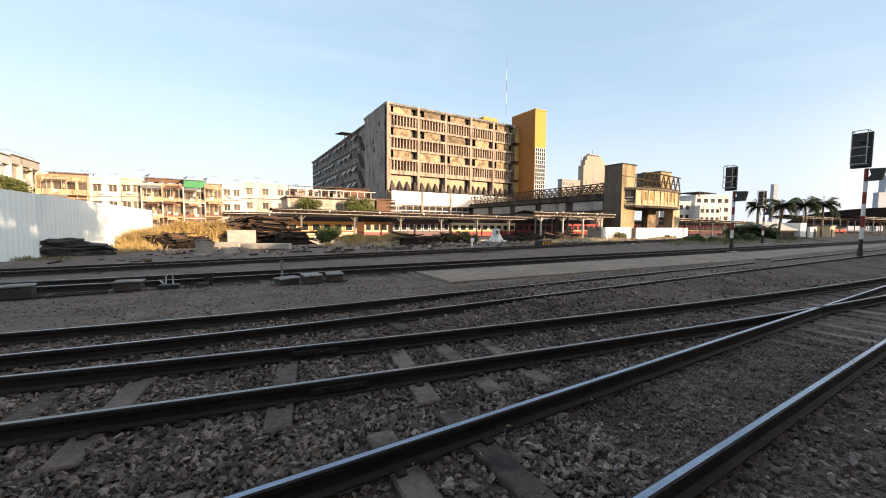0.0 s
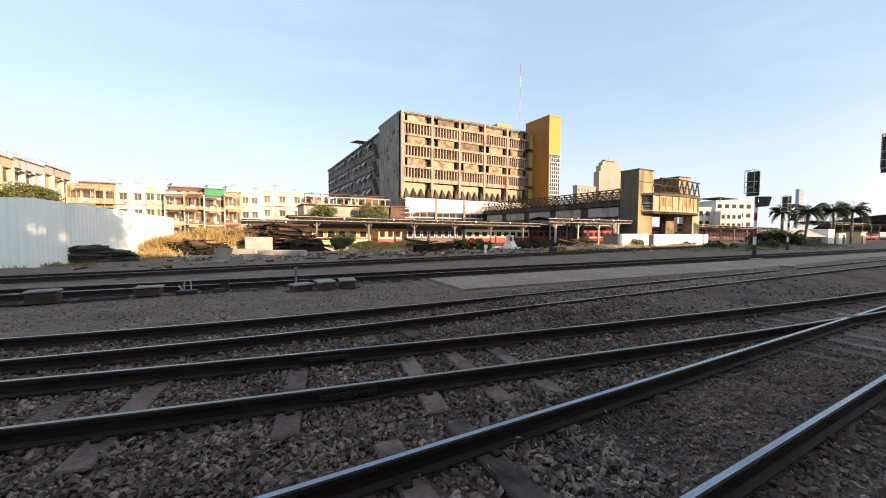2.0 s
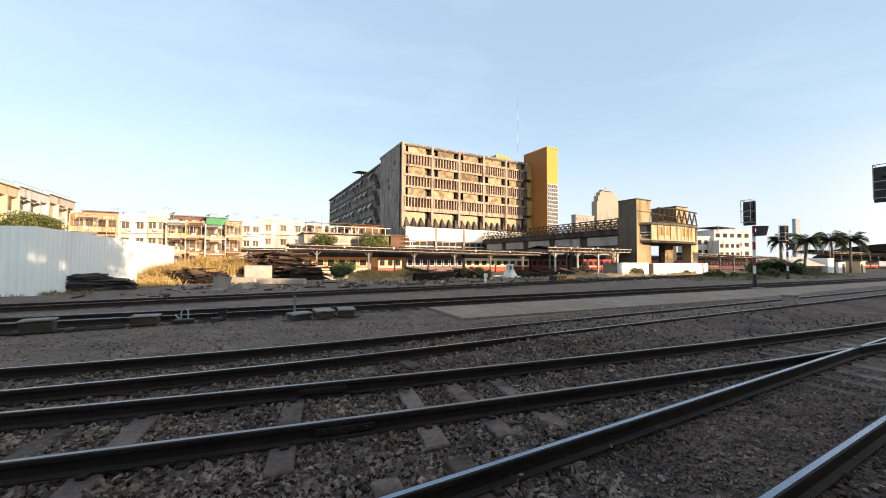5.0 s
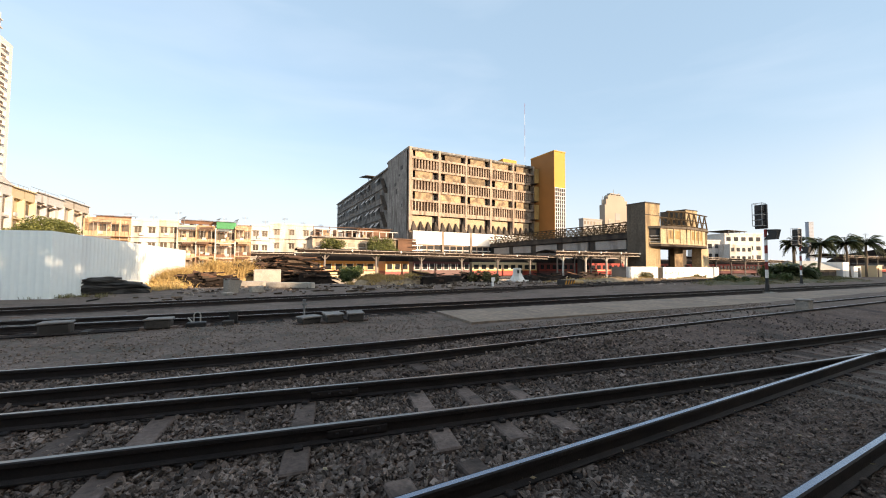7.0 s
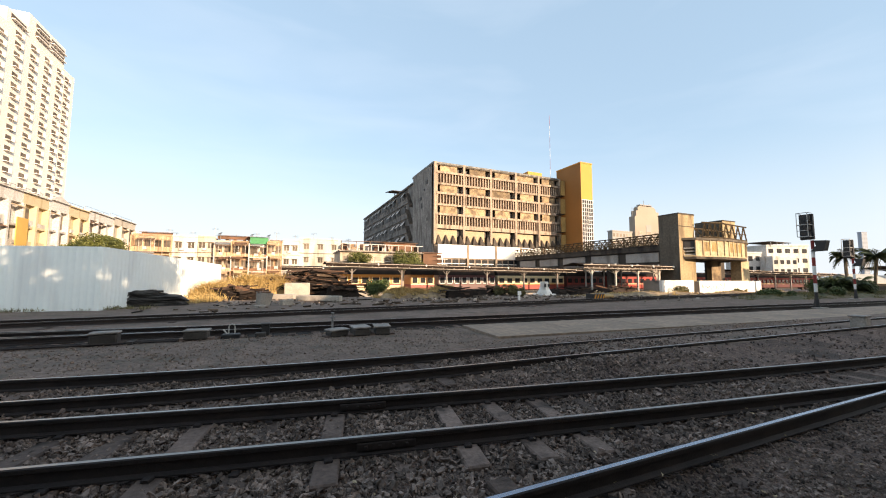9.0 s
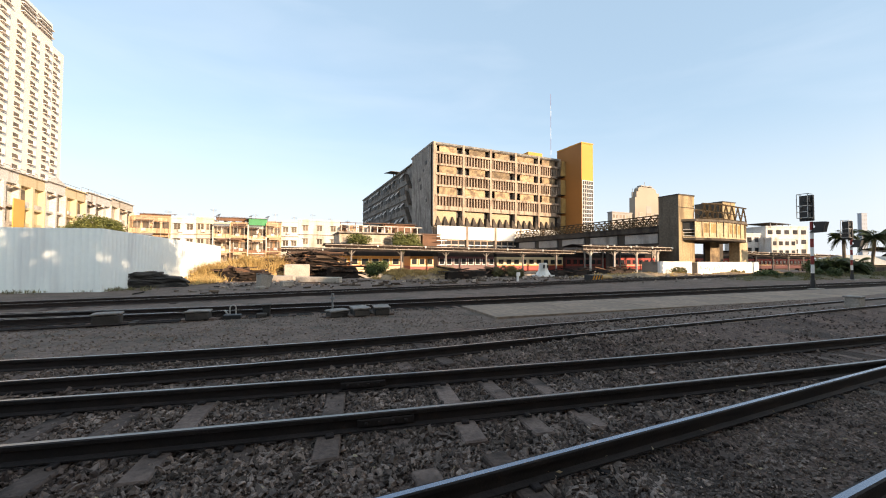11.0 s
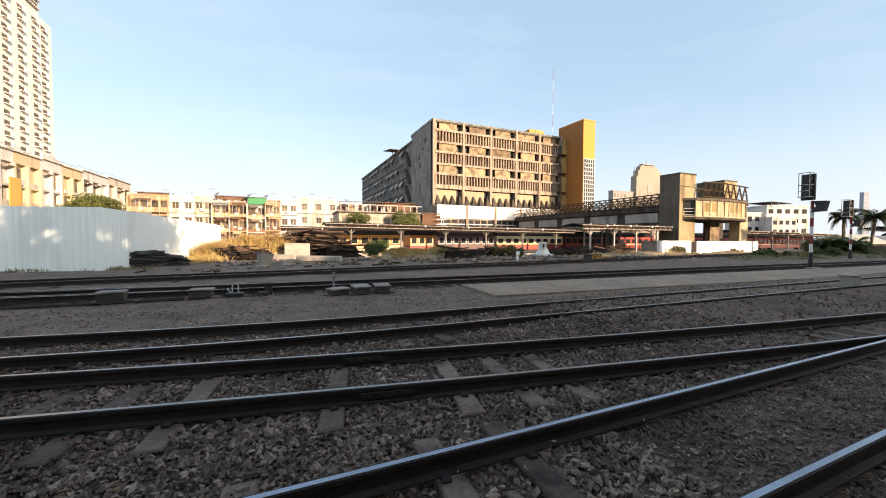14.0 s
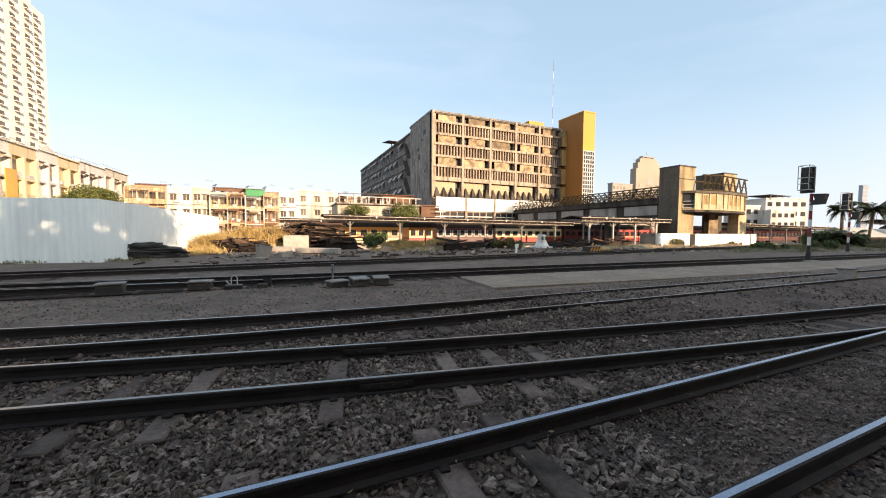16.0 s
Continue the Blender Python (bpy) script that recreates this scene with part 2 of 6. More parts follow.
M_bed = mat("oily_track_bed", (0.128, 0.086, 0.07), (0.186, 0.126, 0.104), 0.9, 0.95, bump=0.9, fine=11, stain=(0.075, 0.055, 0.046), stain_scale=0.8, bump_dist=0.045, grain_amount=1.6, cells=30, spec=0.3, cell_amount=0.6)
M_wing = mat("slate_grey_concrete", (0.225, 0.225, 0.215), (0.12, 0.12, 0.115), 0.7, 0.95, bump=0.2, fine=5, stain=(0.07, 0.067, 0.062), stain_scale=0.5, stain_amount=0.6)
# far windows, with the haze before them mixed into the colour
M_far_win = mat("hazy_window", (0.25, 0.28, 0.31), (0.31, 0.33, 0.36), 0.2, 0.6, bump=0, grain_amount=0.1)
M_rubble = mat("rubble", (0.30, 0.24, 0.195), (0.17, 0.135, 0.11), 1.5, 0.92, bump=0.4, fine=30, vary=0.6, island=True)
M_shop_cream = mat("shophouse_cream", (0.58, 0.52, 0.43), (0.5, 0.44, 0.36), 0.15, 0.9, bump=0, fine=5, stain=(0.33, 0.265, 0.2), stain_scale=0.3, stain_amount=0.55, drip=True, vary=0.1, grain_amount=0.4)
M_far_cream = mat("far_cream_render", (0.33, 0.28, 0.225), (0.28, 0.235, 0.19), 0.08, 0.9, bump=0, grain_amount=0.3)
M_far_grey = mat("far_grey_render", (0.3, 0.285, 0.265), (0.25, 0.24, 0.225), 0.1, 0.9, bump=0, grain_amount=0.3)
M_rail_mid = mat("rail_brown_steel", (0.23, 0.205, 0.19), (0.31, 0.29, 0.275), 1.2, 0.36, 0.9, bump=0, fine=40, grain_amount=0.5)
M_canopy_post = mat("weathered_post", (0.26, 0.235, 0.215), (0.17, 0.15, 0.135), 1.0, 0.75, bump=0.05)
M_grit = mat("grit", (0.235, 0.175, 0.144), (0.185, 0.137, 0.113), 3.0, 0.95, bump=0.3, fine=60, vary=0.3, island=True, spec=0.2)
M_mound = mat("dry_earth", (0.25, 0.175, 0.11), (0.34, 0.25, 0.155), 1.8, 0.95, bump=0.6, fine=14, stain=(0.13, 0.092, 0.062), stain_scale=1.5)
M_board = mat("weathered_board", (0.08, 0.052, 0.04), (0.035, 0.024, 0.02), 1.3, 0.95, bump=0.4, vary=0.7, spec=0.1)
M_debris = mat("strewn_board", (0.12, 0.085, 0.062), (0.05, 0.036, 0.027), 1.5, 0.95, bump=0.3, vary=0.8, island=True, spec=0.15)
M_crown = mat("crown_leaves", (0.12, 0.13, 0.03), (0.08, 0.092, 0.022), 0.8, 0.65, bump=0, vary=0.4, island=True)
M_palm = mat("palm_fronds", (0.075, 0.09, 0.032), (0.05, 0.065, 0.024), 1.0, 0.55, bump=0, vary=0.3)
M_verge = mat("verge_soil", (0.09, 0.08, 0.042), (0.062, 0.062, 0.03), 1.2, 0.95, bump=0.6, fine=12, stain=(0.16, 0.115, 0.075), stain_scale=0.8)
M_shed_roof = mat("grey_sheet_roof", (0.40, 0.39, 0.35), (0.33, 0.32, 0.29), 0.6, 0.8, bump=0.1)
M_apt_win = mat("apartment_window", (0.03, 0.033, 0.037), (0.06, 0.06, 0.06), 0.5, 0.85, bump=0, vary=0.4, spec=0.1)
M_link = mat("ochre_infill", (0.36, 0.24, 0.085), (0.29, 0.19, 0.068), 0.5, 0.85, fine=8, stain=(0.14, 0.09, 0.04), stain_scale=0.7, drip=True)
# a lighter copy of the sleeper wood
M_sleeper_pale = mat("dusty_sleeper_wood", (0.205, 0.16, 0.134), (0.145, 0.112, 0.094), 2.0, 0.95, bump=0.8, fine=22, vary=0.4, stain=(0.07, 0.053, 0.044), stain_scale=3.0, spec=0.3)
M_straw = mat("dry_grass", (0.54, 0.375, 0.15), (0.39, 0.265, 0.11), 1.0, 0.9, bump=0, vary=0.45, island=True)
M_leaf = mat("leaves", (0.07, 0.105, 0.028), (0.045, 0.07, 0.018), 0.8, 0.6, bump=0, vary=0.4, island=True)
M_bark = mat("bark", (0.16, 0.125, 0.09), (0.1, 0.08, 0.06), 2.0, 0.95, bump=0.4)
M_scrap = mat("old_timber_scrap", (0.017, 0.0145, 0.0135), (0.034, 0.025, 0.021), 1.3, 0.95, bump=0.4, vary=0.5, spec=0.1)

M_straw_sand = mat("ochre_sand", (0.42, 0.28, 0.13), (0.34, 0.22, 0.1), 1.5, 0.95, bump=0.4)
M_dry_leaf = mat("dry_leaf", (0.26, 0.17, 0.09), (0.36, 0.3, 0.2), 5.0, 0.8, bump=0, vary=0.4, island=True)
M_hotel_window = mat("hotel_window", (0.08, 0.067, 0.056), (0.15, 0.125, 0.1), 0.3, 0.8, bump=0)
M_olive = mat("olive_leaves", (0.16, 0.14, 0.05), (0.11, 0.10, 0.035), 0.8, 0.7, bump=0, vary=0.4, island=True)
# grimy grey, darkened further for the shade on the cases' sides
M_machine = mat("grimy_grey_case", (0.06, 0.05, 0.043), (0.028, 0.024, 0.021), 2.0, 0.75, bump=0.2, stain=(0.04, 0.034, 0.03), stain_scale=2.0)
M_shop_ochre = mat("shophouse_ochre", (0.62, 0.51, 0.33), (0.56, 0.455, 0.29), 0.2, 0.9, bump=0, fine=5, stain=(0.42, 0.31, 0.17), stain_scale=0.4, stain_amount=0.4, drip=True, vary=0.06, grain_amount=0.4)
M_shop_win = mat("shop_window_glass", (0.09, 0.076, 0.062), (0.18, 0.148, 0.115), 0.8, 0.7, bump=0, vary=0.6, spec=0.2)
M_landing = mat("landing_plaster", (0.49, 0.39, 0.255), (0.41, 0.32, 0.205), 0.6, 0.92, bump=0.2, fine=5, stain=(0.27, 0.2, 0.125), stain_scale=0.8, stain_amount=0.5, drip=True, spec=0.2)
M_terracotta = mat("peeling_tan_render", (0.52, 0.37, 0.23), (0.43, 0.29, 0.18), 0.5, 0.9, bump=0.1, fine=5, stain=(0.3, 0.19, 0.12), stain_scale=0.7, stain_amount=0.55, drip=True, vary=0.2)
M_banner = mat("sun_bleached_yellow", (0.62, 0.38, 0.10), (0.55, 0.33, 0.085), 0.4, 0.7, bump=0, grain_amount=0.3)
# far walls in blue-grey: distance haze put into the colour
M_far_blue = mat("hazy_far_render", (0.36, 0.40, 0.45), (0.33, 0.37, 0.42), 0.05, 0.9, bump=0, grain_amount=0.1)


# ---- building helpers ----
def bx(bm, x0, x1, y0, y1, z0, z1):
    vs = [bm.verts.new((x, y, z)) for x in (x0, x1) for y in (y0, y1) for z in (z0, z1)]
    for q in ((0, 1, 3, 2), (4, 6, 7, 5), (0, 4, 5, 1), (2, 3, 7, 6), (0, 2, 6, 4), (1, 5, 7, 3)):
        bm.faces.new([vs[i] for i in q])


def box(x0, x1, y0, y1, z0, z1, bevel=0.0):
    bm = bmesh.new()
    bx(bm, x0, x1, y0, y1, z0, z1)
    if bevel:
        bmesh.ops.bevel(bm, geom=bm.edges[:], offset=bevel, segments=1, affect="EDGES")
    return bm


def rod(bm, a, b, r0, r1=None, sides=8):
    a, b = Vector(a), Vector(b)
    r1 = r0 if r1 is None else r1
    q = (b - a).to_track_quat("Z", "Y")
    rings = []
    for p, r in ((a, r0), (b, r1)):
        rings.append([bm.verts.new(p + q @ Vector((r * math.cos(2 * math.pi * i / sides), r * math.sin(2 * math.pi * i / sides), 0))) for i in range(sides)])
    for i in range(sides):
        j = (i + 1) % sides
        bm.faces.new((rings[0][i], rings[0][j], rings[1][j], rings[1][i]))
    bm.faces.new(rings[0][::-1])
    bm.faces.new(rings[1])


def rods(segs, r, r1=None, sides=8):
    bm = bmesh.new()
    for a, b in segs:
        rod(bm, a, b, r, r1, sides)
    return bm


def prism(points, axis, lo, hi):
    """A closed outline swept along an axis: points give the two other coordinates in order."""
    bm = bmesh.new()

    def put(p, s):
        return {"x": (s, p[0], p[1]), "y": (p[0], s, p[1]), "z": (p[0], p[1], s)}[axis]
    a = [bm.verts.new(put(p, lo)) for p in points]
    b = [bm.verts.new(put(p, hi)) for p in points]
    n = len(points)
    for i in range(n):
        bm.faces.new((a[i], a[(i + 1) % n], b[(i + 1) % n], b[i]))
    bm.faces.new(a[::-1])
    bm.faces.new(b)
    bmesh.ops.recalc_face_normals(bm, faces=bm.faces[:])
    return bm


def mesh_of(name, bm, material):
    me = bpy.data.meshes.new(name)
    bm.normal_update()
    bm.to_mesh(me)
    bm.free()
    for m in material if isinstance(material, (list, tuple)) else (material,):
        me.materials.append(m)
    return me


def part(name, bm, material, parent=None, label=""):
    ob = new(name, bm if isinstance(bm, bpy.types.Mesh) else mesh_of(name, bm, material))
    ob.parent = parent
    return tagged(ob, label)


def thing(name, at, label, category, group="", kind="", turn=0):
    ob = new(name)
    ob.matrix_basis = pose(*at, 0, 0, turn)
    return tagged(ob, label, category, group, kind)


def smooth(a, b, v):
    u = min(1.0, max(0.0, (v - a) / (b - a)))
    return u * u * (3 - 2 * u)


def fill(x, y):
    """Gravel that has silted up the dull track almost to its rail heads."""
    return 0.115 * smooth(2.2, 6.0, x) * smooth(4.5, 5.15, y) * (1 - smooth(7.0, 8.1, y))


def ground_z(x, y):
    near = 0.05 * noise.noise((x * 0.35, y * 0.35, 0)) + 0.02 * noise.noise((x * 1.7, y * 1.7, 3.0))
    keep = 0.25 if -1.0 < y < 7.5 else 1.0
    dip = 0.03 * (1 - smooth(2.8, 4.2, x)) * smooth(-0.4, 0.4, y) * (1 - smooth(4.6, 5.4, y))
    trench = 0.07 * smooth(10.9, 11.3, y) * (1 - smooth(12.6, 12.9, y)) * (1 - smooth(2.0, 4.0, x))
    return -0.02 - dip + near * keep + fill(x, y) - trench - 0.75 * smooth(29, 40, y)


# ---- ground ----
def build_ground():
    xs = [-3000, -900, -300, -120, -60] + [-40 + 0.8 * i for i in range(126)] + [90, 140, 300, 900, 3000]
    ys = [-3000, -600, -150, -40, -15, -5] + [-2 + 0.4 * i for i in range(60)] + [22 + 1.0 * i for i in range(28)] + [55, 70, 100, 160, 400, 1200, 3000]
    bm = bmesh.new()
    grid = [[bm.verts.new((x, y, ground_z(x, y))) for y in ys] for x in xs]
    for i in range(len(xs) - 1):
        for j in range(len(ys) - 1):
            fc = bm.faces.new((grid[i][j], grid[i + 1][j], grid[i + 1][j + 1], grid[i][j + 1]))
            fc.smooth = True
            fc.material_index = 1 if -3 < ys[j] < 5.0 and -40 < xs[i] < 60 else 2 if 10.75 < ys[j] + 0.03 * xs[i] < 12.6 and -40 < xs[i] < 40 else 0
    return tagged(part("ground", bm, [M_dirt, M_bed, M_shaded_bed]), "grey-brown dusty railway yard ground with gravel", "ground", kind="structure")


build_ground()

# ---- tracks ----
RAIL_TOP = 0.155


def rail_mesh(f, off, x0, x1, top_mat):
    """A rail along the centre line y = f(x), moved sideways by off: foot, web and head."""
    prof = [(-0.055, 0.0), (0.055, 0.0), (0.055, 0.012), (0.012, 0.028), (0.010, 0.10), (0.032, 0.112), (0.033, 0.142), (0.026, 0.149), (0.016, 0.15), (-0.022, 0.15), (-0.033, 0.142), (-0.032, 0.112), (-0.010, 0.10), (-0.012, 0.028), (-0.055, 0.012)]
    n = max(2, int((x1 - x0) / 0.8))
    bm = bmesh.new()
    last = None
    for i in range(n + 1):
        x = x0 + (x1 - x0) * i / n
        s = (f(x + 0.01) - f(x - 0.01)) / 0.02
        c = 1 / math.sqrt(1 + s * s)
        ring = [bm.verts.new((x - s * c * (off + u), f(x) + c * (off + u), RAIL_TOP - 0.15 + v)) for u, v in prof]
        if last:
            for k in range(len(prof)):
                j = (k + 1) % len(prof)
                fc = bm.faces.new((last[k], ring[k], ring[j], last[j]))
                fc.material_index = 1 if k == 8 else 0
        else:
            bm.faces.new(ring)
        last = ring
    bm.faces.new(last[::-1])
    bmesh.ops.recalc_face_normals(bm, faces=bm.faces[:])
    return bm, [M_rail_side, top_mat]


def sleeper_meshes(wood):
    out = []
    for k in range(4):
        bm = bmesh.new()
        bx(bm, -0.105, 0.105, -0.97, 0.97, -0.12, 0.012)
        bmesh.ops.bevel(bm, geom=bm.edges[:], offset=0.014, segments=1, affect="EDGES")
        for v in bm.verts:
            v.co += noise.noise_vector(v.co * 2.3 + Vector((k * 7, 0, 0))) * 0.014
        out.append(mesh_of("sleeper", bm, wood))
    return out


SLEEPERS, SLEEPERS_PALE = sleeper_meshes(M_sleeper), sleeper_meshes(M_sleeper_pale)
LAID = []


CLIP = mesh_of("rail_clip", box(-0.035, 0.035, -0.035, 0.035, -0.005, 0.028, 0.008), M_rail_side)
BOLT = mesh_of("bolt", box(-0.014, 0.014, -0.014, 0.014, -0.014, 0.014, 0.004), M_rail_side)


def track(label, f, x0, x1, gauge, top_mat, s0, s1, step=0.62, sink=0.0, clips=False, fish=None):
    tr = thing("railway_track", (0, 0, 0), label, "railway track", "tracks of the yard", "structure")
    for off in (-gauge / 2, gauge / 2):
        bm, ms = rail_mesh(f, off, x0, x1, top_mat)
        part("rail", bm, ms, tr)
    x = s0
    clip = CLIP
    if fish is not None:
        for off in (-gauge / 2, gauge / 2):
            s = (f(fish + 0.01) - f(fish - 0.01)) / 0.02
            q = part("fishplate", box(-0.26, 0.26, -0.024, 0.024, 0.035, 0.105, 0.006), M_rail_side, tr)
            q.matrix_basis = pose(fish, f(fish) + off - 0.02, 0, 0, 0, math.degrees(math.atan(s)))
            for k in (-0.18, -0.06, 0.06, 0.18):
                n = new("bolt", BOLT)
                n.parent, n.location = q, (k, -0.03, 0.07)
    while x < s1:
        s = (f(x + 0.01) - f(x - 0.01)) / 0.02
        # track AB takes the lighter sleepers beyond x = 4.4
        ob = new("sleeper", random.choice(SLEEPERS_PALE if f is f_ab and x > 4.4 else SLEEPERS))
        ob.parent = tr
        ob.matrix_basis = pose(x, f(x), random.choice((-0.004, -0.02, -0.035, -0.05)) * (1 - 0.6 * smooth(4.0, 5.5, x)) - sink * (0.3 + 1.6 * smooth(2.2, 3.4, x) - 1.5 * smooth(5.4, 7.0, x)), 0, 0, math.degrees(math.atan(s)) + random.uniform(-2, 2))
        if clips and -3 < x < 10:
            for u in (-gauge / 2 - 0.085, -gauge / 2 + 0.085, gauge / 2 - 0.085, gauge / 2 + 0.085):
                q = new("rail_clip", clip)
                q.parent = ob
                q.matrix_basis = pose(random.uniform(-0.04, 0.04), u, 0.012, 0, 0, random.uniform(-12, 12))
        LAID.append((x, f(x), s, ob.matrix_basis.translation.z))
        x += step * random.uniform(0.94, 1.06)
    return tr


def f_ab(x):
    return 1.645


def f_cd(x):
    if x > 20:
        return f_cd(20) + (x - 20) * (-0.1767 + 0.00608 * 20)
    if x < -8:
        return f_cd(-8) + (x + 8) * (-0.1767 - 0.00608 * 8)
    return 4.069 - 0.1767 * x + 0.00304 * x * x


def f_ef(x):
    return 6.0 - 0.016 * x + 0.014 * max(0.0, 2 - x) ** 2 if x > -8 else f_ef(-7.99) - 0.3 * (x + 8)


def f_g(x):
    return 11.85 - 0.03 * x


def f_h(x):
    return 16.55 + 0.12 * x


track("railway track with polished steel rails on timber sleepers and gravel", f_ab, -14, 60, 1.06, M_rail_top, -6, 26, sink=0.016, clips=True)
track("curving railway track with dark worn rails on timber sleepers", f_cd, -22, 60, 1.06, M_rail_mid, -12, 22, sink=0.013, clips=True, fish=0.9)
track("railway track with dull rails half sunk in gravel", f_ef, -30, 70, 1.06, M_rail_dull, -16, 24)
track("railway track with dark rails beside the concrete path", f_g, -30, 110, 1.06, M_rail_dull, -22, 24)
def f_turnout(x):
    return f_g(x) + 0.0022 * (4 - x) ** 2


_turnout = thing("railway_track", (0, 0, 0), "pair of worn rails that leaves the track at a turnout", "railway track", "tracks of the yard", "structure")
for _off in (-0.53, 0.53):
    _bm, _ms = rail_mesh(f_turnout, _off, -30, -2.5, M_rail_dull)
    part("rail", _bm, _ms, _turnout)
track("rusty far railway track in the dirt", f_h, -22, 70, 1.06, M_rail_dull, -26, 26)

# ---- concrete path beside the tracks ----
def build_path():
    p = thing("concrete_path", (0, 0, 0), "pale grey cast concrete path along the tracks", "path", kind="structure")
    edge = [5.1 + 6.0 * i for i in range(12)]
    for i in range(len(edge) - 1):
        x0, x1 = edge[i], edge[i + 1] - 0.03
        near = lambda x: 8.35 - 0.06 * (x - 5) if x < 30 else 6.85
        far = lambda x: 10.8 - 0.04 * (x - 5)
        pts = [(x0 + (0.0 if i else 0.1), near(x0)), (x1, near(x1)), (x1, far(x1)), (x0 + (0.0 if i else 0.25), far(x0))]
        part("slab", prism(pts, "z", -0.1, 0.035), M_slab, p)


build_path()


# ---- sheet steel fence ----
def fence_run(fence, a, b, height_a, height_b, posts=True):
    a, b = Vector(a), Vector(b)
    length = (b - a).length
    n = max(1, round(length / 1.2))
    ax = (b - a) / length
    out = Vector((ax.y, -ax.x))
    for i in range(n):
        p0, p1 = a + (b - a) * i / n, a + (b - a) * (i + 1) / n
        h0 = height_a + (height_b - height_a) * i / n
        h1 = height_a + (height_b - height_a) * (i + 1) / n
        bm = bmesh.new()
        m = 12
        rows = []
        for k in range(m + 1):
            u = k / m
            rib = 0.018 if k % 3 == 1 else 0.0
            q = p0 + (p1 - p0) * u + out * rib
            z0 = ground_z(q.x, q.y) - 0.03
            h = h0 + (h1 - h0) * u
            rows.append([bm.verts.new((q.x + o.x, q.y + o.y, z)) for o in (Vector((0, 0)), out * -0.006) for z in (z0, h)])
        for r, s in zip(rows, rows[1:]):
            bm.faces.new((r[0], s[0], s[1], r[1]))
            bm.faces.new((r[2], r[3], s[3], s[2]))
            bm.faces.new((r[1], s[1], s[3], r[3]))
        part("panel", bm, M_fence, fence)


def build_fence():
    fence = thing("sheet_fence", (0, 0, 0), "tall white corrugated steel hoarding fence", "fence", kind="structure")
    fence_run(fence, (-15.5, 23.6), (-7.69, 21.55), 2.86, 2.9)
    fence_run(fence, (-7.69, 21.55), (-4.9, 35.5), 2.9, 2.55)
    for p in ((-13.0, 22.95), (-10.4, 22.28)):
        part("post", box(p[0], p[0] + 0.08, p[1] + 0.03, p[1] + 0.11, -0.05, 2.7), M_grey, fence)


build_fence()


# ---- abandoned concrete office block ----
BAYS = [24.27, 30.1, 35.9, 41.6, 47.2, 52.8]


def build_office():
    b = thing("office_building", (0, 0, 0), "weathered abandoned concrete office block with louvred facade", "building")
    Y = 60.0
    part("wall", box(24.3, 52.8, Y + 0.9, Y + 12, -1, 22.3), M_facade_dark, b, "grimy grey concrete walls")
    part("corner_wall", box(24.27, 24.8, Y - 0.05, Y + 0.95, -1, 22.5), M_facade, b)
    part("side_wall", box(24.05, 24.3, Y + 0.3, Y + 11.6, -1, 22.75), M_facade_dark, b, "stained blank concrete side wall")
    part("rear_wing", box(24.4, 52.0, Y + 12, 125, -1, 21.4), M_wing, b, "dirty grey side wing")
    part("roof", box(24.0, 53.0, Y - 0.15, Y + 12.1, 22.3, 22.62), M_facade_dark, b)
    part("wing_roof", box(24.1, 52.3, Y + 12, 125.3, 21.4, 21.65), M_facade_dark, b)
    for x in BAYS:
        part("pilaster", box(x - 0.22, x + 0.22, Y - 0.25, Y + 0.9, 7.5, 22.6), M_facade, b)
    fin = mesh_of("louver", box(-0.1, 0.1, Y - 0.12, Y + 0.55, -0.85, 0.85), M_facade)
    tooth = bmesh.new()
    for (x0, x1) in ((-0.56, 0.56),):
        base = [tooth.verts.new(p) for p in ((x0, Y - 0.7, 0), (x1, Y - 0.75, 0), (x1, Y + 0.9, 0), (x0, Y + 0.9, 0))]
        tip = [tooth.verts.new(p) for p in ((-0.04, Y - 0.1, 1.7), (0.04, Y - 0.1, 1.7), (0.04, Y + 0.9, 1.7), (-0.04, Y + 0.9, 1.7))]
        for i in range(4):
            tooth.faces.new((base[i], base[(i + 1) % 4], tip[(i + 1) % 4], tip[i]))
        tooth.faces.new(base[::-1])
        tooth.faces.new(tip)
    tooth = mesh_of("tooth", tooth, M_bridge)
    for k in range(5):
        x0, x1 = BAYS[k] + 0.22, BAYS[k + 1] - 0.22
        w = x1 - x0
        for r, zt in enumerate((20.58, 16.74, 12.9)):
            part("spandrel_beam", box(x0, x1, Y - 0.3, Y + 0.6, zt - 0.06, zt + 0.34), M_facade, b)
            part("sill_beam", box(x0, x1, Y - 0.1, Y + 0.6, zt - 2.1, zt - 1.72), M_facade, b)
            # dark back panel: the shade behind the louvres as colour
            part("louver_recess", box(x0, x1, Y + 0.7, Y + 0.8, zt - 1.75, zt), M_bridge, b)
            n = 9
            for i in range(n):
                ob = new("louver", fin)
                ob.parent = b
                ob.location = (x0 + w * (i + 0.5) / n, 0, zt - 0.88)
            # infill storey above each row of louvres: tan panel with open bays at its ends
            top = zt + (1.75 if r else 1.55)
            # near-black panel paints the shade inside the open bays
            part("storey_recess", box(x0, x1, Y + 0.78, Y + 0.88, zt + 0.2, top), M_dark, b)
            left, right = (0.16, 0.80) if k % 2 == 0 else (0.2, 0.84)
            if (k + r) % 4 == 3:
                left = 0.02
            part("infill_panel", box(x0 + w * left, x0 + w * right, Y + 0.12, Y + 0.3, zt + 0.2, top), M_panel_tan, b)
            if r:
                part("parapet_beam", box(x0, x1, Y - 0.05, Y + 0.6, top, top + 0.14), M_facade, b)
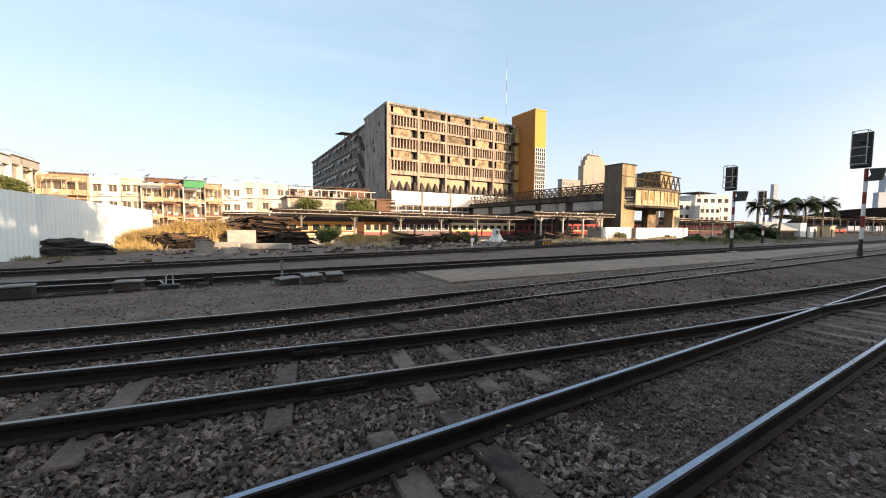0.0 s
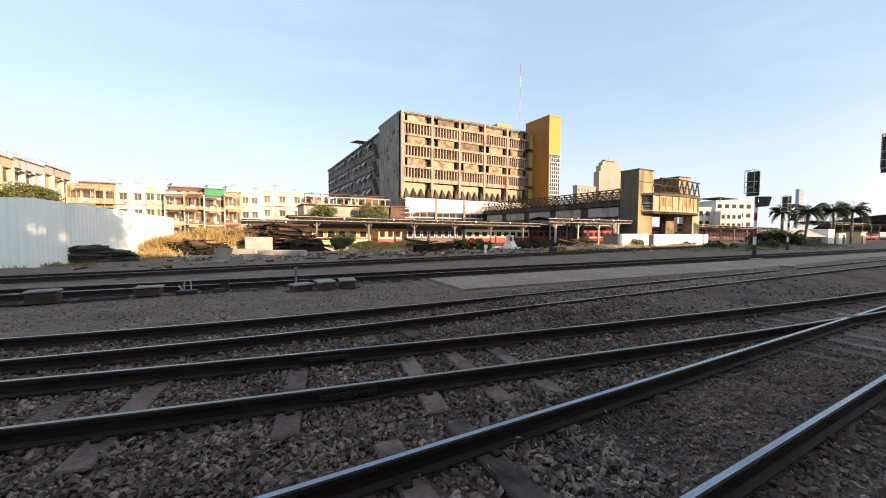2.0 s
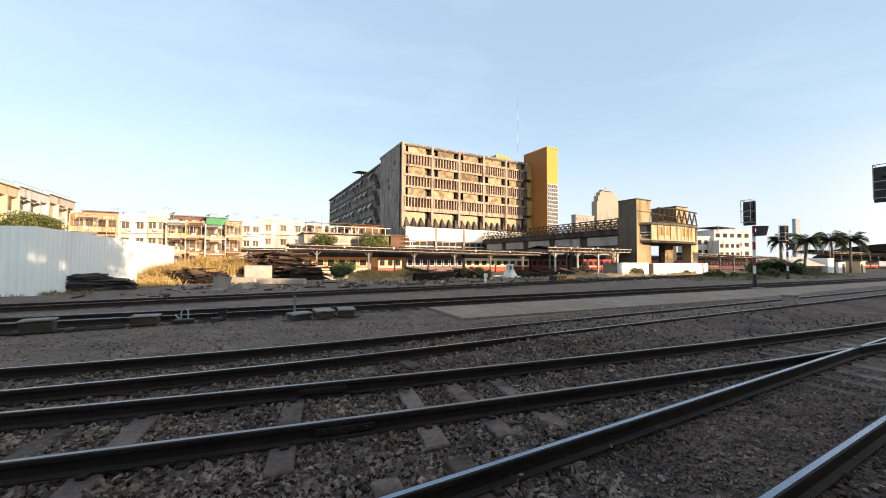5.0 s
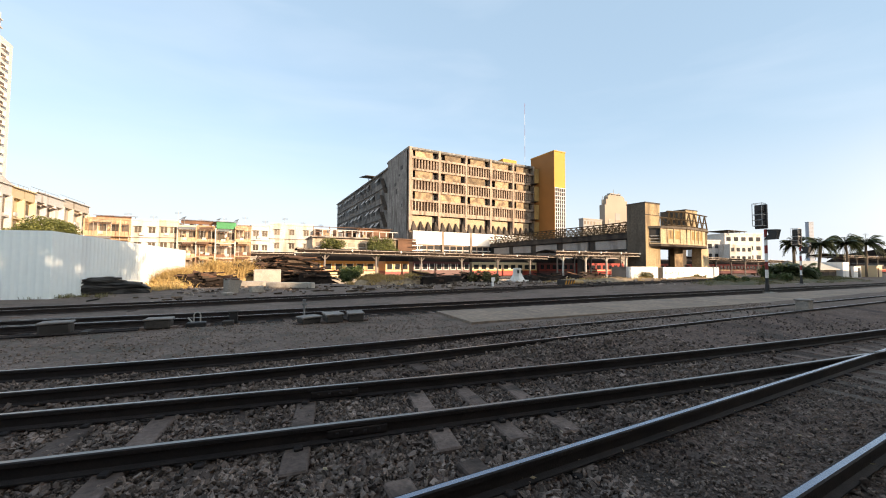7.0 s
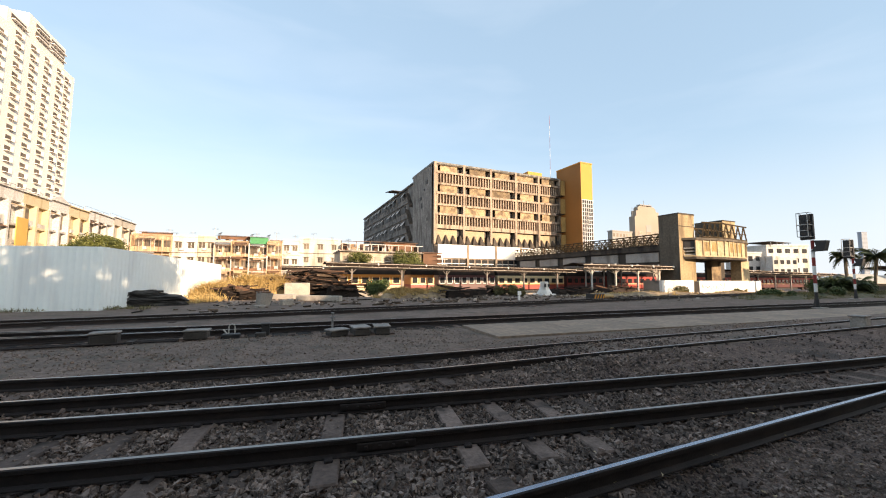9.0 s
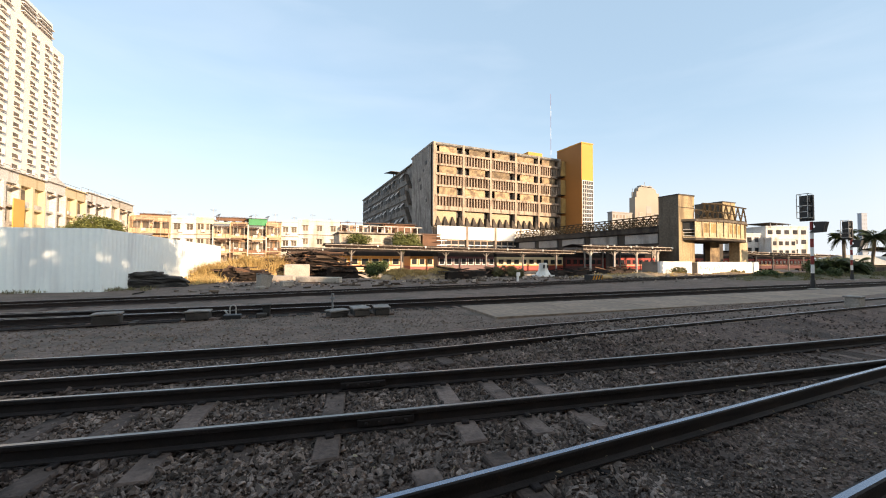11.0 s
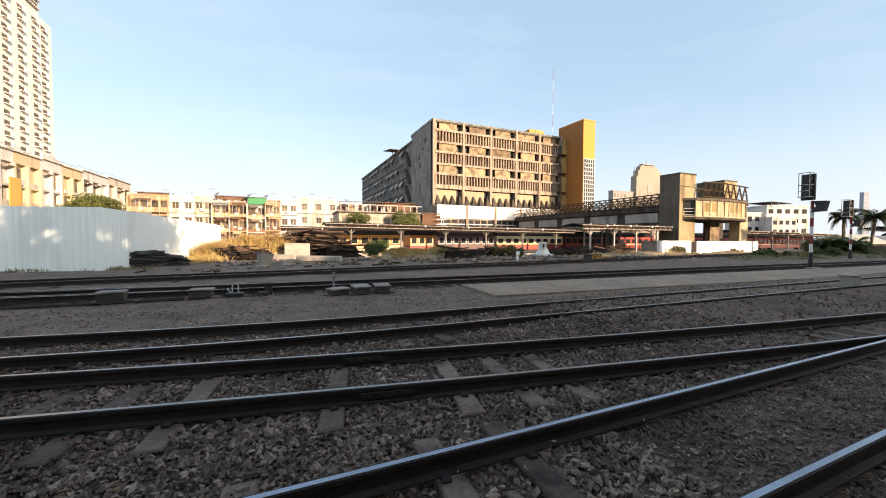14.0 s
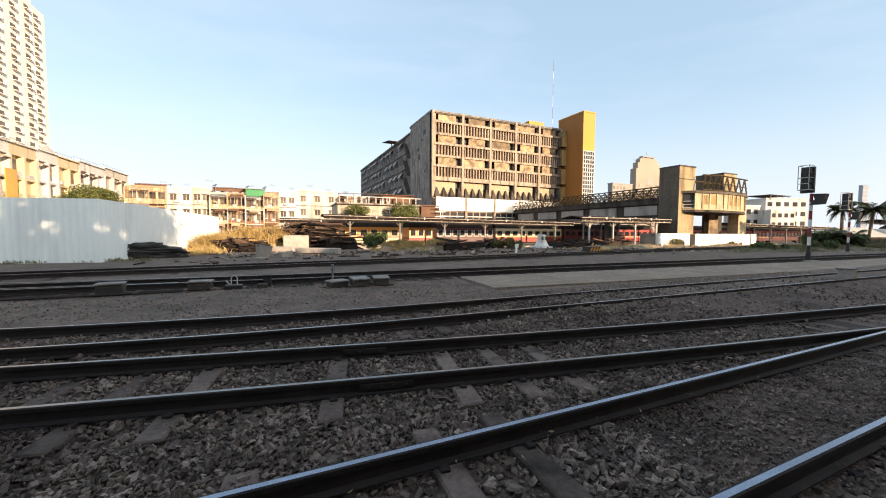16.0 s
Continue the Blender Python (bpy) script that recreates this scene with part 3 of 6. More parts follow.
        part("parapet", box(x0, x1, Y - 0.05, Y + 0.6, 22.1, 22.5), M_shaded_grimy, b, "black-stained parapet")
        part("base_beam", box(x0, x1, Y - 0.15, Y + 0.8, 10.45, 10.95), M_facade, b)
        # the lower storey's shade, painted on a near-black panel
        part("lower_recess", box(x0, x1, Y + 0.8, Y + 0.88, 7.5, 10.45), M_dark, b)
        part("lower_panel", box(x0, x0 + w * 0.8, Y + 0.2, Y + 0.4, 7.5, 10.25), M_lower_panel, b)
        for i in range(4):
            ob = new("tooth", tooth)
            ob.parent = b
            ob.location = (x0 - 0.22 + (w + 0.44) * (i + 0.5) / 4, 0, 7.6)
    # white band and shop glazing along the foot
    for k, x0, x1 in ((0, 24.6, 30.3), (1, 30.75, 36.3), (2, 36.75, 42.0), (3, 42.4, 47.4), (4, 47.7, 52.8)):
        part("fascia_panel", box(x0, x1, Y - 0.9, Y - 0.75, 5.1, 7.5), M_white, b, "white fascia boards")
        part("shop_wall", box(x0, x1, Y - 0.55, Y - 0.4, -1, 5.1), M_facade, b)
        for i in range(4):
            wx = x0 + (x1 - x0) * i / 4
            pane = part("window", box(wx + 0.12, wx + (x1 - x0) / 4 - 0.12, Y - 0.63, Y - 0.56, 3.3, 4.9), M_glass, b)
            part("window_frame", box(wx + 0.1, wx + (x1 - x0) / 4 - 0.1, Y - 0.67, Y - 0.62, 4.05, 4.2), M_white, pane)
        part("column", box(x1 + 0.02, x1 + 0.42, Y - 1.0, Y - 0.3, -1, 7.55), M_facade, b)
    # side wing windows with tilted awning sashes
    sash = bmesh.new()
    vs = [sash.verts.new(p) for p in ((0, -1.05, 0.55), (0, 1.05, 0.55), (-0.75, 1.05, -0.45), (-0.75, -1.05, -0.45), (0.05, -1.05, 0.6), (0.05, 1.05, 0.6), (-0.7, 1.05, -0.4), (-0.7, -1.05, -0.4))]
    for q in ((0, 1, 2, 3), (7, 6, 5, 4), (0, 4, 5, 1), (1, 5, 6, 2), (2, 6, 7, 3), (3, 7, 4, 0)):
        sash.faces.new([vs[i] for i in q])
    sash = mesh_of("sash", sash, M_post)
    hole = mesh_of("window", box(-0.06, 0.02, -1.25, 1.25, -0.8, 0.8), M_dark)
    for r in range(6):
        z = 3.6 + 3.3 * r
        part("ledge", box(24.15, 24.4, 76, 124.5, z + 1.1, z + 1.22), M_wing, b)
        for c in range(12):
            y = 79 + 3.9 * c
            ob = new("window", hole)
            ob.parent, ob.location = b, (24.4, y, z)
            if (r * 5 + c * 3) % 4:
                s = new("sash", sash)
                s.parent, s.location = ob, (-0.06, 0, 0.1)
    for r in range(5):
        part("stair_flight", prism([(72.6, 2 + 3.6 * r), (75.2, 5.0 + 3.6 * r), (75.2, 5.6 + 3.6 * r), (72.6, 2.6 + 3.6 * r)], "x", 23.6, 24.4), M_bridge, b)
    for i, (y, z, dy, dz) in enumerate(((63.5, 19.6, 0.5, 0.35), (64.8, 18.4, 0.25, 0.2), (66.8, 17.0, 0.5, 0.3), (66.2, 15.5, 0.3, 0.5), (63.2, 12.5, 0.2, 0.3))):
        part("vent", box(23.98, 24.06, y - dy, y + dy, z - dz, z + dz), M_dark, b)
    part("roof_shelter", prism([(82, 21.9), (88.5, 22.8), (88.5, 22.92), (82, 22.02)], "x", 22.4, 26.0), M_bridge, b, "dark rooftop shelter")
    for x in (24.6, 25.6):
        part("shelter_leg", box(x, x + 0.15, 87.9, 88.05, 21.6, 22.75), M_bridge, b)
        part("shelter_leg", box(x, x + 0.15, 82.4, 82.55, 21.6, 21.98), M_bridge, b)
    part("plant_room", box(48.6, 52.4, 65.2, 68.5, 22.3, 25.2), M_yellow, b, "yellow rooftop plant room")
    # stair tower, painted yellow, with a glass block strip
    t = thing("stair_tower", (52.9, 54.0, 0), "tall yellow painted stair tower with glazed strip", "building")
    part("wall", box(0, 2.95, 0, 6.9, -1, 24.4), M_yellow, t)
    # slab over the unlit side, shade painted in its colour
    part("side_cladding", box(-0.05, -0.003, -0.02, 6.9, -1, 24.38), M_tower_side, t, "side wall with shade painted as ochre brown")
    part("roof_slab", box(-0.08, 3.02, -0.08, 6.98, 24.4, 24.62), M_yellow, t)
    part("glazing_back", box(0.08, 2.88, -0.04, -0.003, 4, 17.1), M_glass, t)
    for i in range(6):
        part("mullion", box(0.06 + 0.55 * i, 0.13 + 0.55 * i, -0.12, -0.041, 4, 17.15), M_white, t)
    for i in range(17):
        part("transom", box(0.08, 2.88, -0.10, -0.042, 4.2 + 0.8 * i, 4.3 + 0.8 * i), M_white, t)
    link = thing("link_wall", (50.8, 59.2, 0), "ochre infill floors between office block and stair tower", "building")
    for z in (8.9, 12.6, 16.4, 20.2):
        part("floor_panel", box(0.95, 2.05, -0.8, -0.6, z - 1.5, z + 1.55), M_link, link)
        part("floor_slab", box(0.95, 2.05, -0.6, 0.7, z - 1.6, z - 1.4), M_bridge, link)
    m = thing("radio_mast", (51.8, 61.6, 22.6), "thin red and white rooftop radio mast", "mast")
    for i in range(6):
        part("mast_section", rods([((0, 0, 2.4 * i), (0, 0, 2.4 * i + 2.4))], 0.03, sides=5), M_signal_red if i % 2 else M_white, m)
    part("mast_base", box(-0.3, 0.3, -0.3, 0.3, -0.1, 0.12), M_conc, m)


build_office()


# ---- bridge tower by the tracks and the footbridge ----
def truss(bm, p0, p1, z0, z1, n, r=0.055):
    p0, p1 = Vector(p0), Vector(p1)
    pt = lambda i, z: (*(p0 + (p1 - p0) * i / n), z)
    for z in (z0, z1):
        rod(bm, pt(0, z), pt(n, z), r * 1.3, sides=4)
    for i in range(n + 1):
        rod(bm, pt(i, z0), pt(i, z1), r, sides=4)
    for i in range(n):
        rod(bm, pt(i, z0), pt(i + 1, z1), r, sides=4)
        rod(bm, pt(i + 1, z0), pt(i, z1), r, sides=4)


def build_bridge_tower():
    t = thing("bridge_tower", (40.76, 27, 0), "weathered yellowish concrete footbridge tower with overhanging landing", "building")
    part("shaft", box(0, 2.75, 0.02, 2.4, -0.5, 8.95), M_pylon, t, "stained concrete lift shaft")
    # thin slabs on the unlit shaft sides, coloured darker as their shade
    part("shaft_side", box(-0.04, -0.002, 0.02, 2.4, -0.5, 8.94), M_shaded_grimy, t, "shaft side with its shade in darker grey")
    part("rear_shaft_side", box(10.26, 10.298, 1.2, 4.6, 3.9, 8.98), M_shaded_grimy, t)
    part("shaft_band", box(-0.06, 2.79, -0.02, 0.018, 7.55, 7.62), M_bridge, t)
    for _k in range(3):
        part("slit", box(2.751, 2.77, 0.3 + 0.5 * _k, 0.42 + 0.5 * _k, 7.0, 7.9), M_dark, t)
    part("shaft_cap", box(-0.05, 2.8, -0.03, 2.45, 8.95, 9.1), M_bridge, t)
    part("rear_shaft", box(10.3, 13.0, 1.2, 4.6, 3.9, 9.0), M_pylon, t)
    part("rear_shaft_cap", box(10.25, 13.05, 1.15, 4.65, 9.0, 9.12), M_bridge, t)
    deck = [(0.6, -0.02), (1.4, -0.9), (5.6, -1.5), (10.8, -0.9), (13.7, 0.4), (13.7, 2.4), (2.77, 2.4), (2.77, -0.02)]
    part("deck_slab", prism(deck, "z", 3.85, 4.1), M_bridge, t)
    top = [(0.4, -0.02), (1.3, -1.05), (5.6, -1.68), (10.95, -1.05), (13.9, 0.3), (13.9, 2.5), (2.77, 2.5), (2.77, -0.02)]
    part("deck_roof", prism(top, "z", 5.95, 6.22), M_shaded_grimy, t)
    part("deck_lip", prism([(x * 1.004 - 0.02, y - 0.06 * (y < 0)) for x, y in deck], "z", 4.1, 4.24), M_landing, t)
    for a, b, n in (((1.4, -0.9), (5.6, -1.5), 4), ((5.6, -1.5), (10.8, -0.9), 5), ((10.8, -0.9), (13.7, 0.4), 3)):
        a, b = Vector(a), Vector(b)
        ax = (b - a).normalized()
        inward = Vector((-ax.y, ax.x))
        for i in range(n):
            p, q = a + (b - a) * i / n, a + (b - a) * (i + 1) / n
            pts = [p, q - ax * 0.05, q - ax * 0.05 + inward * 0.15, p + inward * 0.15]
            part("parapet_panel", prism([tuple(v) for v in pts], "z", 4.24, 5.95), M_landing, t)
            part("pilaster", prism([tuple(v) for v in (p - inward * 0.07 - ax * 0.1, p - inward * 0.07 + ax * 0.1, p + ax * 0.1, p - ax * 0.1)], "z", 4.24, 5.95), M_landing, t)
            if (n, i) in ((4, 2), (4, 1), (5, 1), (5, 2), (5, 3)):
                for j in range(3):
                    u = p + (q - p) * (0.25 + 0.25 * j)
                    part("slot", prism([tuple(v) for v in (u - inward * 0.012 - ax * 0.1, u - inward * 0.012 + ax * 0.1, u + inward * 0.02 + ax * 0.1, u + inward * 0.02 - ax * 0.1)], "z", 4.7, 5.75), M_link, t)
    part("opening", prism([(0.62, -0.03), (1.34, -0.75), (1.38, -0.03)], "z", 4.9, 5.94), M_dark, t)
    bm = bmesh.new()
    for z in (4.35, 4.7, 5.05):
        rod(bm, (0.6, -0.04, z), (1.4, -0.88, z), 0.03, sides=5)
    part("railing", bm, M_white, t)
    part("column", box(11.7, 13.4, 0.1, 1.3, -0.5, 3.85), M_landing, t)
    part("inner_column", box(8.5, 10.4, 1.7, 2.3, -0.5, 3.85), M_panel_tan, t)
    part("rear_column", box(5.2, 8.2, 3.6, 4.4, -0.5, 3.85), M_bridge, t)
    part("rear_column", box(11.6, 14.6, 3.6, 4.4, -0.5, 3.85), M_bridge, t)
    part("soffit", box(1.4, 13.6, 2.4, 4.4, 3.8, 4.0), M_bridge, t)
    bm = bmesh.new()
    for a, c in (((2.8, -0.8), (6.0, -1.2)), ((6.0, -1.2), (12.6, -0.2))):
        a, c = Vector(a), Vector(c)
        for k in range(4):
            p, q, r = a.lerp(c, k / 4), a.lerp(c, (k + 0.5) / 4), a.lerp(c, (k + 1) / 4)
            rod(bm, (*p, 6.32), (*q, 8.0 + 0.12 * (k % 2)), 0.08, sides=4)
            rod(bm, (*q, 8.0 + 0.12 * (k % 2)), (*r, 6.32), 0.08, sides=4)
            rod(bm, (*p, 7.1), (*r, 7.15), 0.05, sides=4)
        rod(bm, (*a, 8.05), (*c, 8.1), 0.09, sides=4)
        rod(bm, (*a, 6.38), (*c, 6.38), 0.09, sides=4)
    truss(bm, (2.8, 2.2), (10.3, 2.2), 6.35, 7.9, 4, 0.07)
    part("truss", bm, M_truss, t, "rusty steel truss frames")
    w = thing("plinth_wall", (37.3, 26.6, 0), "white-painted low concrete wall at the tower's foot", "wall", kind="structure")
    part("wall", box(-0.3, 5.0, 0, 0.3, -0.4, 1.42), M_white, w)
    part("wall", box(6.0, 18.25, 0, 0.3, -0.4, 1.38), M_white, w)
    part("gate", box(5.02, 5.98, 0.08, 0.2, -0.3, 1.3), M_bridge, w, "dark rusty gate")
    # the return is grey instead of white: its shade is in the colour
    part("wall_return", box(-0.3, 0.0, 0.3, 2.2, -0.4, 1.4), M_conc, w)
    rng = random.Random(23)
    for i in range(15):
        x, z = 6.4 + 0.3 * i + rng.uniform(-0.1, 0.1), rng.uniform(0.45, 0.85)
        ob = part("sprayed_mark", box(-0.035, 0.035, -0.012, -0.002, -rng.uniform(0.12, 0.32), rng.uniform(0.12, 0.32)), M_grey if i % 3 else M_black, w, "grey sprayed mark")
        ob.matrix_basis = pose(x, 0, z, 0, rng.uniform(-70, 70), 0)
    br = thing("footbridge", (40.76, 28.6, 0), "long dark concrete and steel footbridge over the platforms", "bridge")
    part("beam", box(0.05, 2.7, 0.9, 31.2, 4.9, 5.5), M_bridge, br)
    part("lower_beam", box(0.2, 2.5, 0.9, 31.2, 3.15, 3.5), M_bridge, br)
    part("core", box(0.5, 2.2, 0.9, 31.2, 3.5, 4.9), M_dark, br)
    for i in range(5):
        y = 1.2 + 5.9 * i
        part("side_panel", box(0.32, 0.48, y, y + 4.6, 3.6, 4.75), M_side_panel, br, "grey sheet side panel")
        part("deck_slab", box(0.0, 2.75, y - 0.3, y + 5.55, 5.52, 5.6), M_bridge, br)
    for x in (0.1, 2.6):
        bm = bmesh.new()
        truss(bm, (x, 0.9), (x, 30.8), 5.62, 6.9, 30, 0.055)
        truss(bm, (x, 0.9), (x, 30.8), 5.62, 6.28, 30, 0.04)
        part("railing", bm, M_truss, br, "rusty lattice railing")
    for y in (9.0, 18.5, 27.0):
        part("pier", box(0.8, 1.9, y - 0.4, y + 0.4, -1.0, 3.2), M_bridge, br)


build_bridge_tower()


# ---- platform canopies ----
def canopy(x0, x1, y0, y1, z, label, rise=0.2, step=5.2, drop=0.0, post_mat=None):
    c = thing("platform_canopy", (x0, y0, z), label, "canopy", "platform canopies")
    L, W = x1 - x0, y1 - y0
    n = max(1, round(L / step))
    for i in range(n):
        a, b = L * i / n, L * (i + 1) / n - 0.06
        z0, z1 = -drop * i / n, -drop * (i + 1) / n
        bm = bmesh.new()
        v = [bm.verts.new(p) for p in ((a, 0, z0), (b, 0, z1), (b, W / 2, z1 + rise), (a, W / 2, z0 + rise), (b, W, z1), (a, W, z0))]
        u = [bm.verts.new((p.co.x, p.co.y, p.co.z - 0.05)) for p in v]
        for q in ((0, 1, 2, 3), (3, 2, 4, 5)):
            bm.faces.new([v[k] for k in q])
            bm.faces.new([u[k] for k in q[::-1]])
        for q in ((0, 1), (1, 2), (2, 4), (4, 5), (5, 3), (3, 0)):
            bm.faces.new((v[q[0]], u[q[0]], u[q[1]], v[q[1]]))
        bmesh.ops.recalc_face_normals(bm, faces=bm.faces[:])
        part("roof_sheet", bm, M_roof, c)
        part("fascia", prism([(a, z0 - 0.3), (b, z1 - 0.3), (b, z1 + 0.0), (a, z0 + 0.0)], "y", -0.06, 0.0), M_roof, c)
        part("gutter", prism([(a, z0 - 0.345), (b, z1 - 0.345), (b, z1 - 0.305), (a, z0 - 0.305)], "y", -0.1, 0.0), M_gutter, c, "pale metal gutter")
        part("roof_edge", prism([(a, z0 + 0.005), (b, z1 + 0.005), (b, z1 + 0.045), (a, z0 + 0.045)], "y", -0.08, 0.1), M_gutter, c)
        part("joint_bracket", box(b - 0.07, b + 0.05, -0.14, 0.05, z1 - 0.12, z1 + 0.1), M_white, c)
        for k in range(4):
            u = a + (b - a) * (k + 0.5) / 4
            part("rafter", box(u - 0.04, u + 0.04, -0.12, W, z0 - 0.29 - (z0 - z1) * (k + 0.5) / 4, z0 - 0.17 - (z0 - z1) * (k + 0.5) / 4), M_canopy_post, c)
        part("lower_rail", box(a, b, W - 0.2, W - 0.1, z0 - 0.42, z0 - 0.34), M_gutter, c)
    for i in range(n):
        a = L * (i + 0.5) / n
        post = part("post", box(a - 0.075, a + 0.075, 0.55, 0.7, -z - 0.8, rise * 0.9 - drop * (i + 0.5) / n), post_mat or M_canopy_post, c)
        zz = -drop * (i + 0.5) / n
        part("bracket", rods([((a, 0.62, zz - 1.0), (a - 0.75, 0.62, zz - 0.15)), ((a, 0.62, zz - 1.0), (a + 0.75, 0.62, zz - 0.15)), ((a, 0.62, zz - 0.9), (a, W - 0.3, zz - 0.05))], 0.045, sides=4), post_mat or M_canopy_post, post)
    return c


def platform(x0, x1, y0, y1, label):
    p = thing("platform", (x0, y0, -0.85), label, "platform", kind="structure")
    n = round((x1 - x0) / 6)
    for i in range(n):
        part("slab", box((x1 - x0) * i / n, (x1 - x0) * (i + 1) / n - 0.03, 0, y1 - y0, 0, 0.72), M_conc, p)
        part("edge_stone", box((x1 - x0) * i / n, (x1 - x0) * (i + 1) / n - 0.03, -0.06, 0.25, 0.722, 0.78), M_conc_pale, p)


platform(-2, 62, 38.2, 41.0, "low old concrete station platform")
canopy(3.7, 36.0, 38, 41.0, 2.98, "long low dark platform canopy with pale gutters", drop=0.28)
canopy(-0.3, 3.6, 38.6, 41, 2.5, "short lower end of the platform canopy", step=4.2)
canopy(36.6, 57.0, 38, 41.2, 3.45, "butterfly platform canopy on pale Y-shaped posts", rise=0.25, step=3.4)
canopy(27.2, 40.6, 27.7, 30.6, 2.95, "near platform canopy with pale edge on Y-shaped posts", rise=0.25, step=3.4, post_mat=M_post)
canopy(64.0, 104.0, 34, 38.5, 3.0, "long platform canopy behind the bridge tower", drop=0.4)
canopy(20.0, 64.0, 50, 54, 3.3, "farther platform canopy with dark sheet roof", drop=0.0)


# ---- trains ----
def coach(x0, x1, y, upper, lower, stripe, label, wins=None, surround=None, cab=False):
    L = x1 - x0
    c = thing("railway_coach", (x0, y, -0.7), label, "train", "coaches at the platform")
    prof = [(0, 0.75), (0, 1.5), (0.03, 2.6), (0.25, 3.15), (0.8, 3.42), (1.4, 3.5), (2.0, 3.42), (2.55, 3.15), (2.77, 2.6), (2.8, 1.5), (2.8, 0.75)]
    part("lower_body", prism([(0, 0.72), (0, 1.45), (2.8, 1.45), (2.8, 0.72)], "x", 0, L), lower, c)
    part("upper_body", prism([(0.01, 1.45), (0.03, 2.6), (2.77, 2.6), (2.79, 1.45)], "x", 0, L), upper, c)
    part("roof", prism([(0.03, 2.6), (0.25, 3.1), (0.8, 3.36), (1.4, 3.42), (2.0, 3.36), (2.55, 3.1), (2.77, 2.6)], "x", 0.05, L - 0.05), M_roof, c, "grey curved roof")
    part("stripe", box(0, L, -0.03, -0.004, 1.38, 1.5), stripe, c)
    n = wins or max(1, int(L / 1.25))
    for i in range(n):
        a = L * (i + 0.2) / n
        b = L * (i + 0.8) / n
        w = part("window", box(a, b, -0.035, -0.003, 1.62, 2.25), M_glass, c)
        if surround:
            part("window_frame", box(a - 0.08, b + 0.08, -0.03, -0.005, 1.52, 1.61), surround, w)
            part("window_frame", box(a - 0.1, a - 0.01, -0.03, -0.005, 1.52, 2.35), surround, w)
            part("window_frame", box(b + 0.01, b + 0.1, -0.03, -0.005, 1.52, 2.35), surround, w)
    for a in (0.18, 0.82):
        bm = bmesh.new()
        bx(bm, L * a - 1.1, L * a + 1.1, 0.5, 2.3, 0.35, 0.7)
        part("bogie", bm, M_black, c)
        for dx in (-0.7, 0.7):
            part("wheel", rods([((L * a + dx, 0.35, 0.4), (L * a + dx, 0.5, 0.4))], 0.4, sides=14), M_rail_side, c)
    part("underframe", box(L * 0.3, L * 0.7, 0.4, 2.4, 0.35, 0.72), M_black, c)
    return c


coach(1.8, 12.9, 42.5, M_orange, M_cream, M_red, "orange railway coach with cream window band", 9, M_cream)
coach(13.8, 16.8, 41.5, M_orange, M_red, M_cream, "orange and red driving cab of a railcar", 3, M_cream)
coach(17.8, 26.1, 42.5, M_maroon, M_maroon, M_maroon, "dark maroon coach with cream window frames", 8, M_white)
coach(26.5, 37.9, 42.5, M_cream, M_red, M_orange, "cream and red railway coach at the platform", 9)
coach(38.4, 45.7, 42.5, M_maroon, M_maroon, M_red, "dark railway coach in the canopy's shade", 6, M_red)
coach(46.2, 57.3, 42.1, M_red, M_red, M_cream, "red railway coach behind the footbridge", 8)
coach(63.0, 82.0, 40, M_red, M_red, M_cream, "red railway coach behind the bridge tower", 14)
coach(82.6, 104.0, 40, M_red, M_maroon, M_cream, "long red and maroon railway coach", 16)


# ---- signals ----
def signal(at, height, head_h, head_w, label, turn=0):
    s = thing("railway_signal", at, label, "signal", "colour light signals", turn=turn)
    part("footing", box(-0.35, 0.35, -0.35, 0.35, -0.12, 0.06, 0.02), M_conc, s)
    part("base", rods([((0, 0, 0.05), (0, 0, 0.5))], 0.13, 0.10, 10), M_black, s)
    pole_top = height - head_h - 0.05
    bands = 7
    for i in range(bands):
        z0, z1 = 0.4 + (pole_top - 0.4) * i / bands, 0.4 + (pole_top - 0.4) * (i + 1) / bands
        part("pole_band", rods([((0, 0, z0), (0, 0, z1))], 0.078, sides=12), (M_black, M_white, M_signal_red)[i if i < 1 else 1 + (i + 1) % 2], s)
    head = part("signal_head", box(0.0, 0.16, -head_w / 2 + 0.22, head_w / 2 + 0.22, pole_top + 0.05, height, 0.02), M_black, s, "black signal head")
    for i in range(3):
        z = pole_top + 0.05 + head_h * (i + 0.5) / 3
        part("lamp_hood", rods([((0.16, 0.22, z), (0.42, 0.22, z))], head_h * 0.12, head_h * 0.13, 12), M_black, head)
        part("lamp_case", box(-0.22, 0.0, 0.0, head_w * 0.4, z - head_h * 0.12, z + head_h * 0.12, 0.01), M_black, head)
    zt, zb, e = height + 0.03, pole_top + 0.2, head_w / 2 + 0.12
    cage = part("cage", rods([((-0.5, -0.05, zb), (-0.5, -0.05, zt))], 0.02, sides=5), M_post, s, "pale steel maintenance cage")
    bars = [((-0.5, e, zb), (-0.5, e, zt))]
    bars += [((0, y, z), (-0.5, y, z)) for y in (-0.05, e) for z in (zt, zb, (zt + zb) / 2)]
    bars += [((-0.5, -0.05, z), (-0.5, e, z)) for z in (zt, zb, (zt + zb) / 2, zb + (zt - zb) * 0.25)]
    for bar in bars:
        part("cage_bar", rods([bar], 0.02, sides=5), M_post, cage)
    zb = pole_top
    part("route_box", prism([(-0.18, zb - 0.32), (0.05, zb - 0.62), (-0.5, zb - 0.6), (-0.62, zb - 0.05), (-0.1, zb - 0.02)], "x", -0.12, 0.3), M_black, s, "black angled subsidiary signal box")
    return s


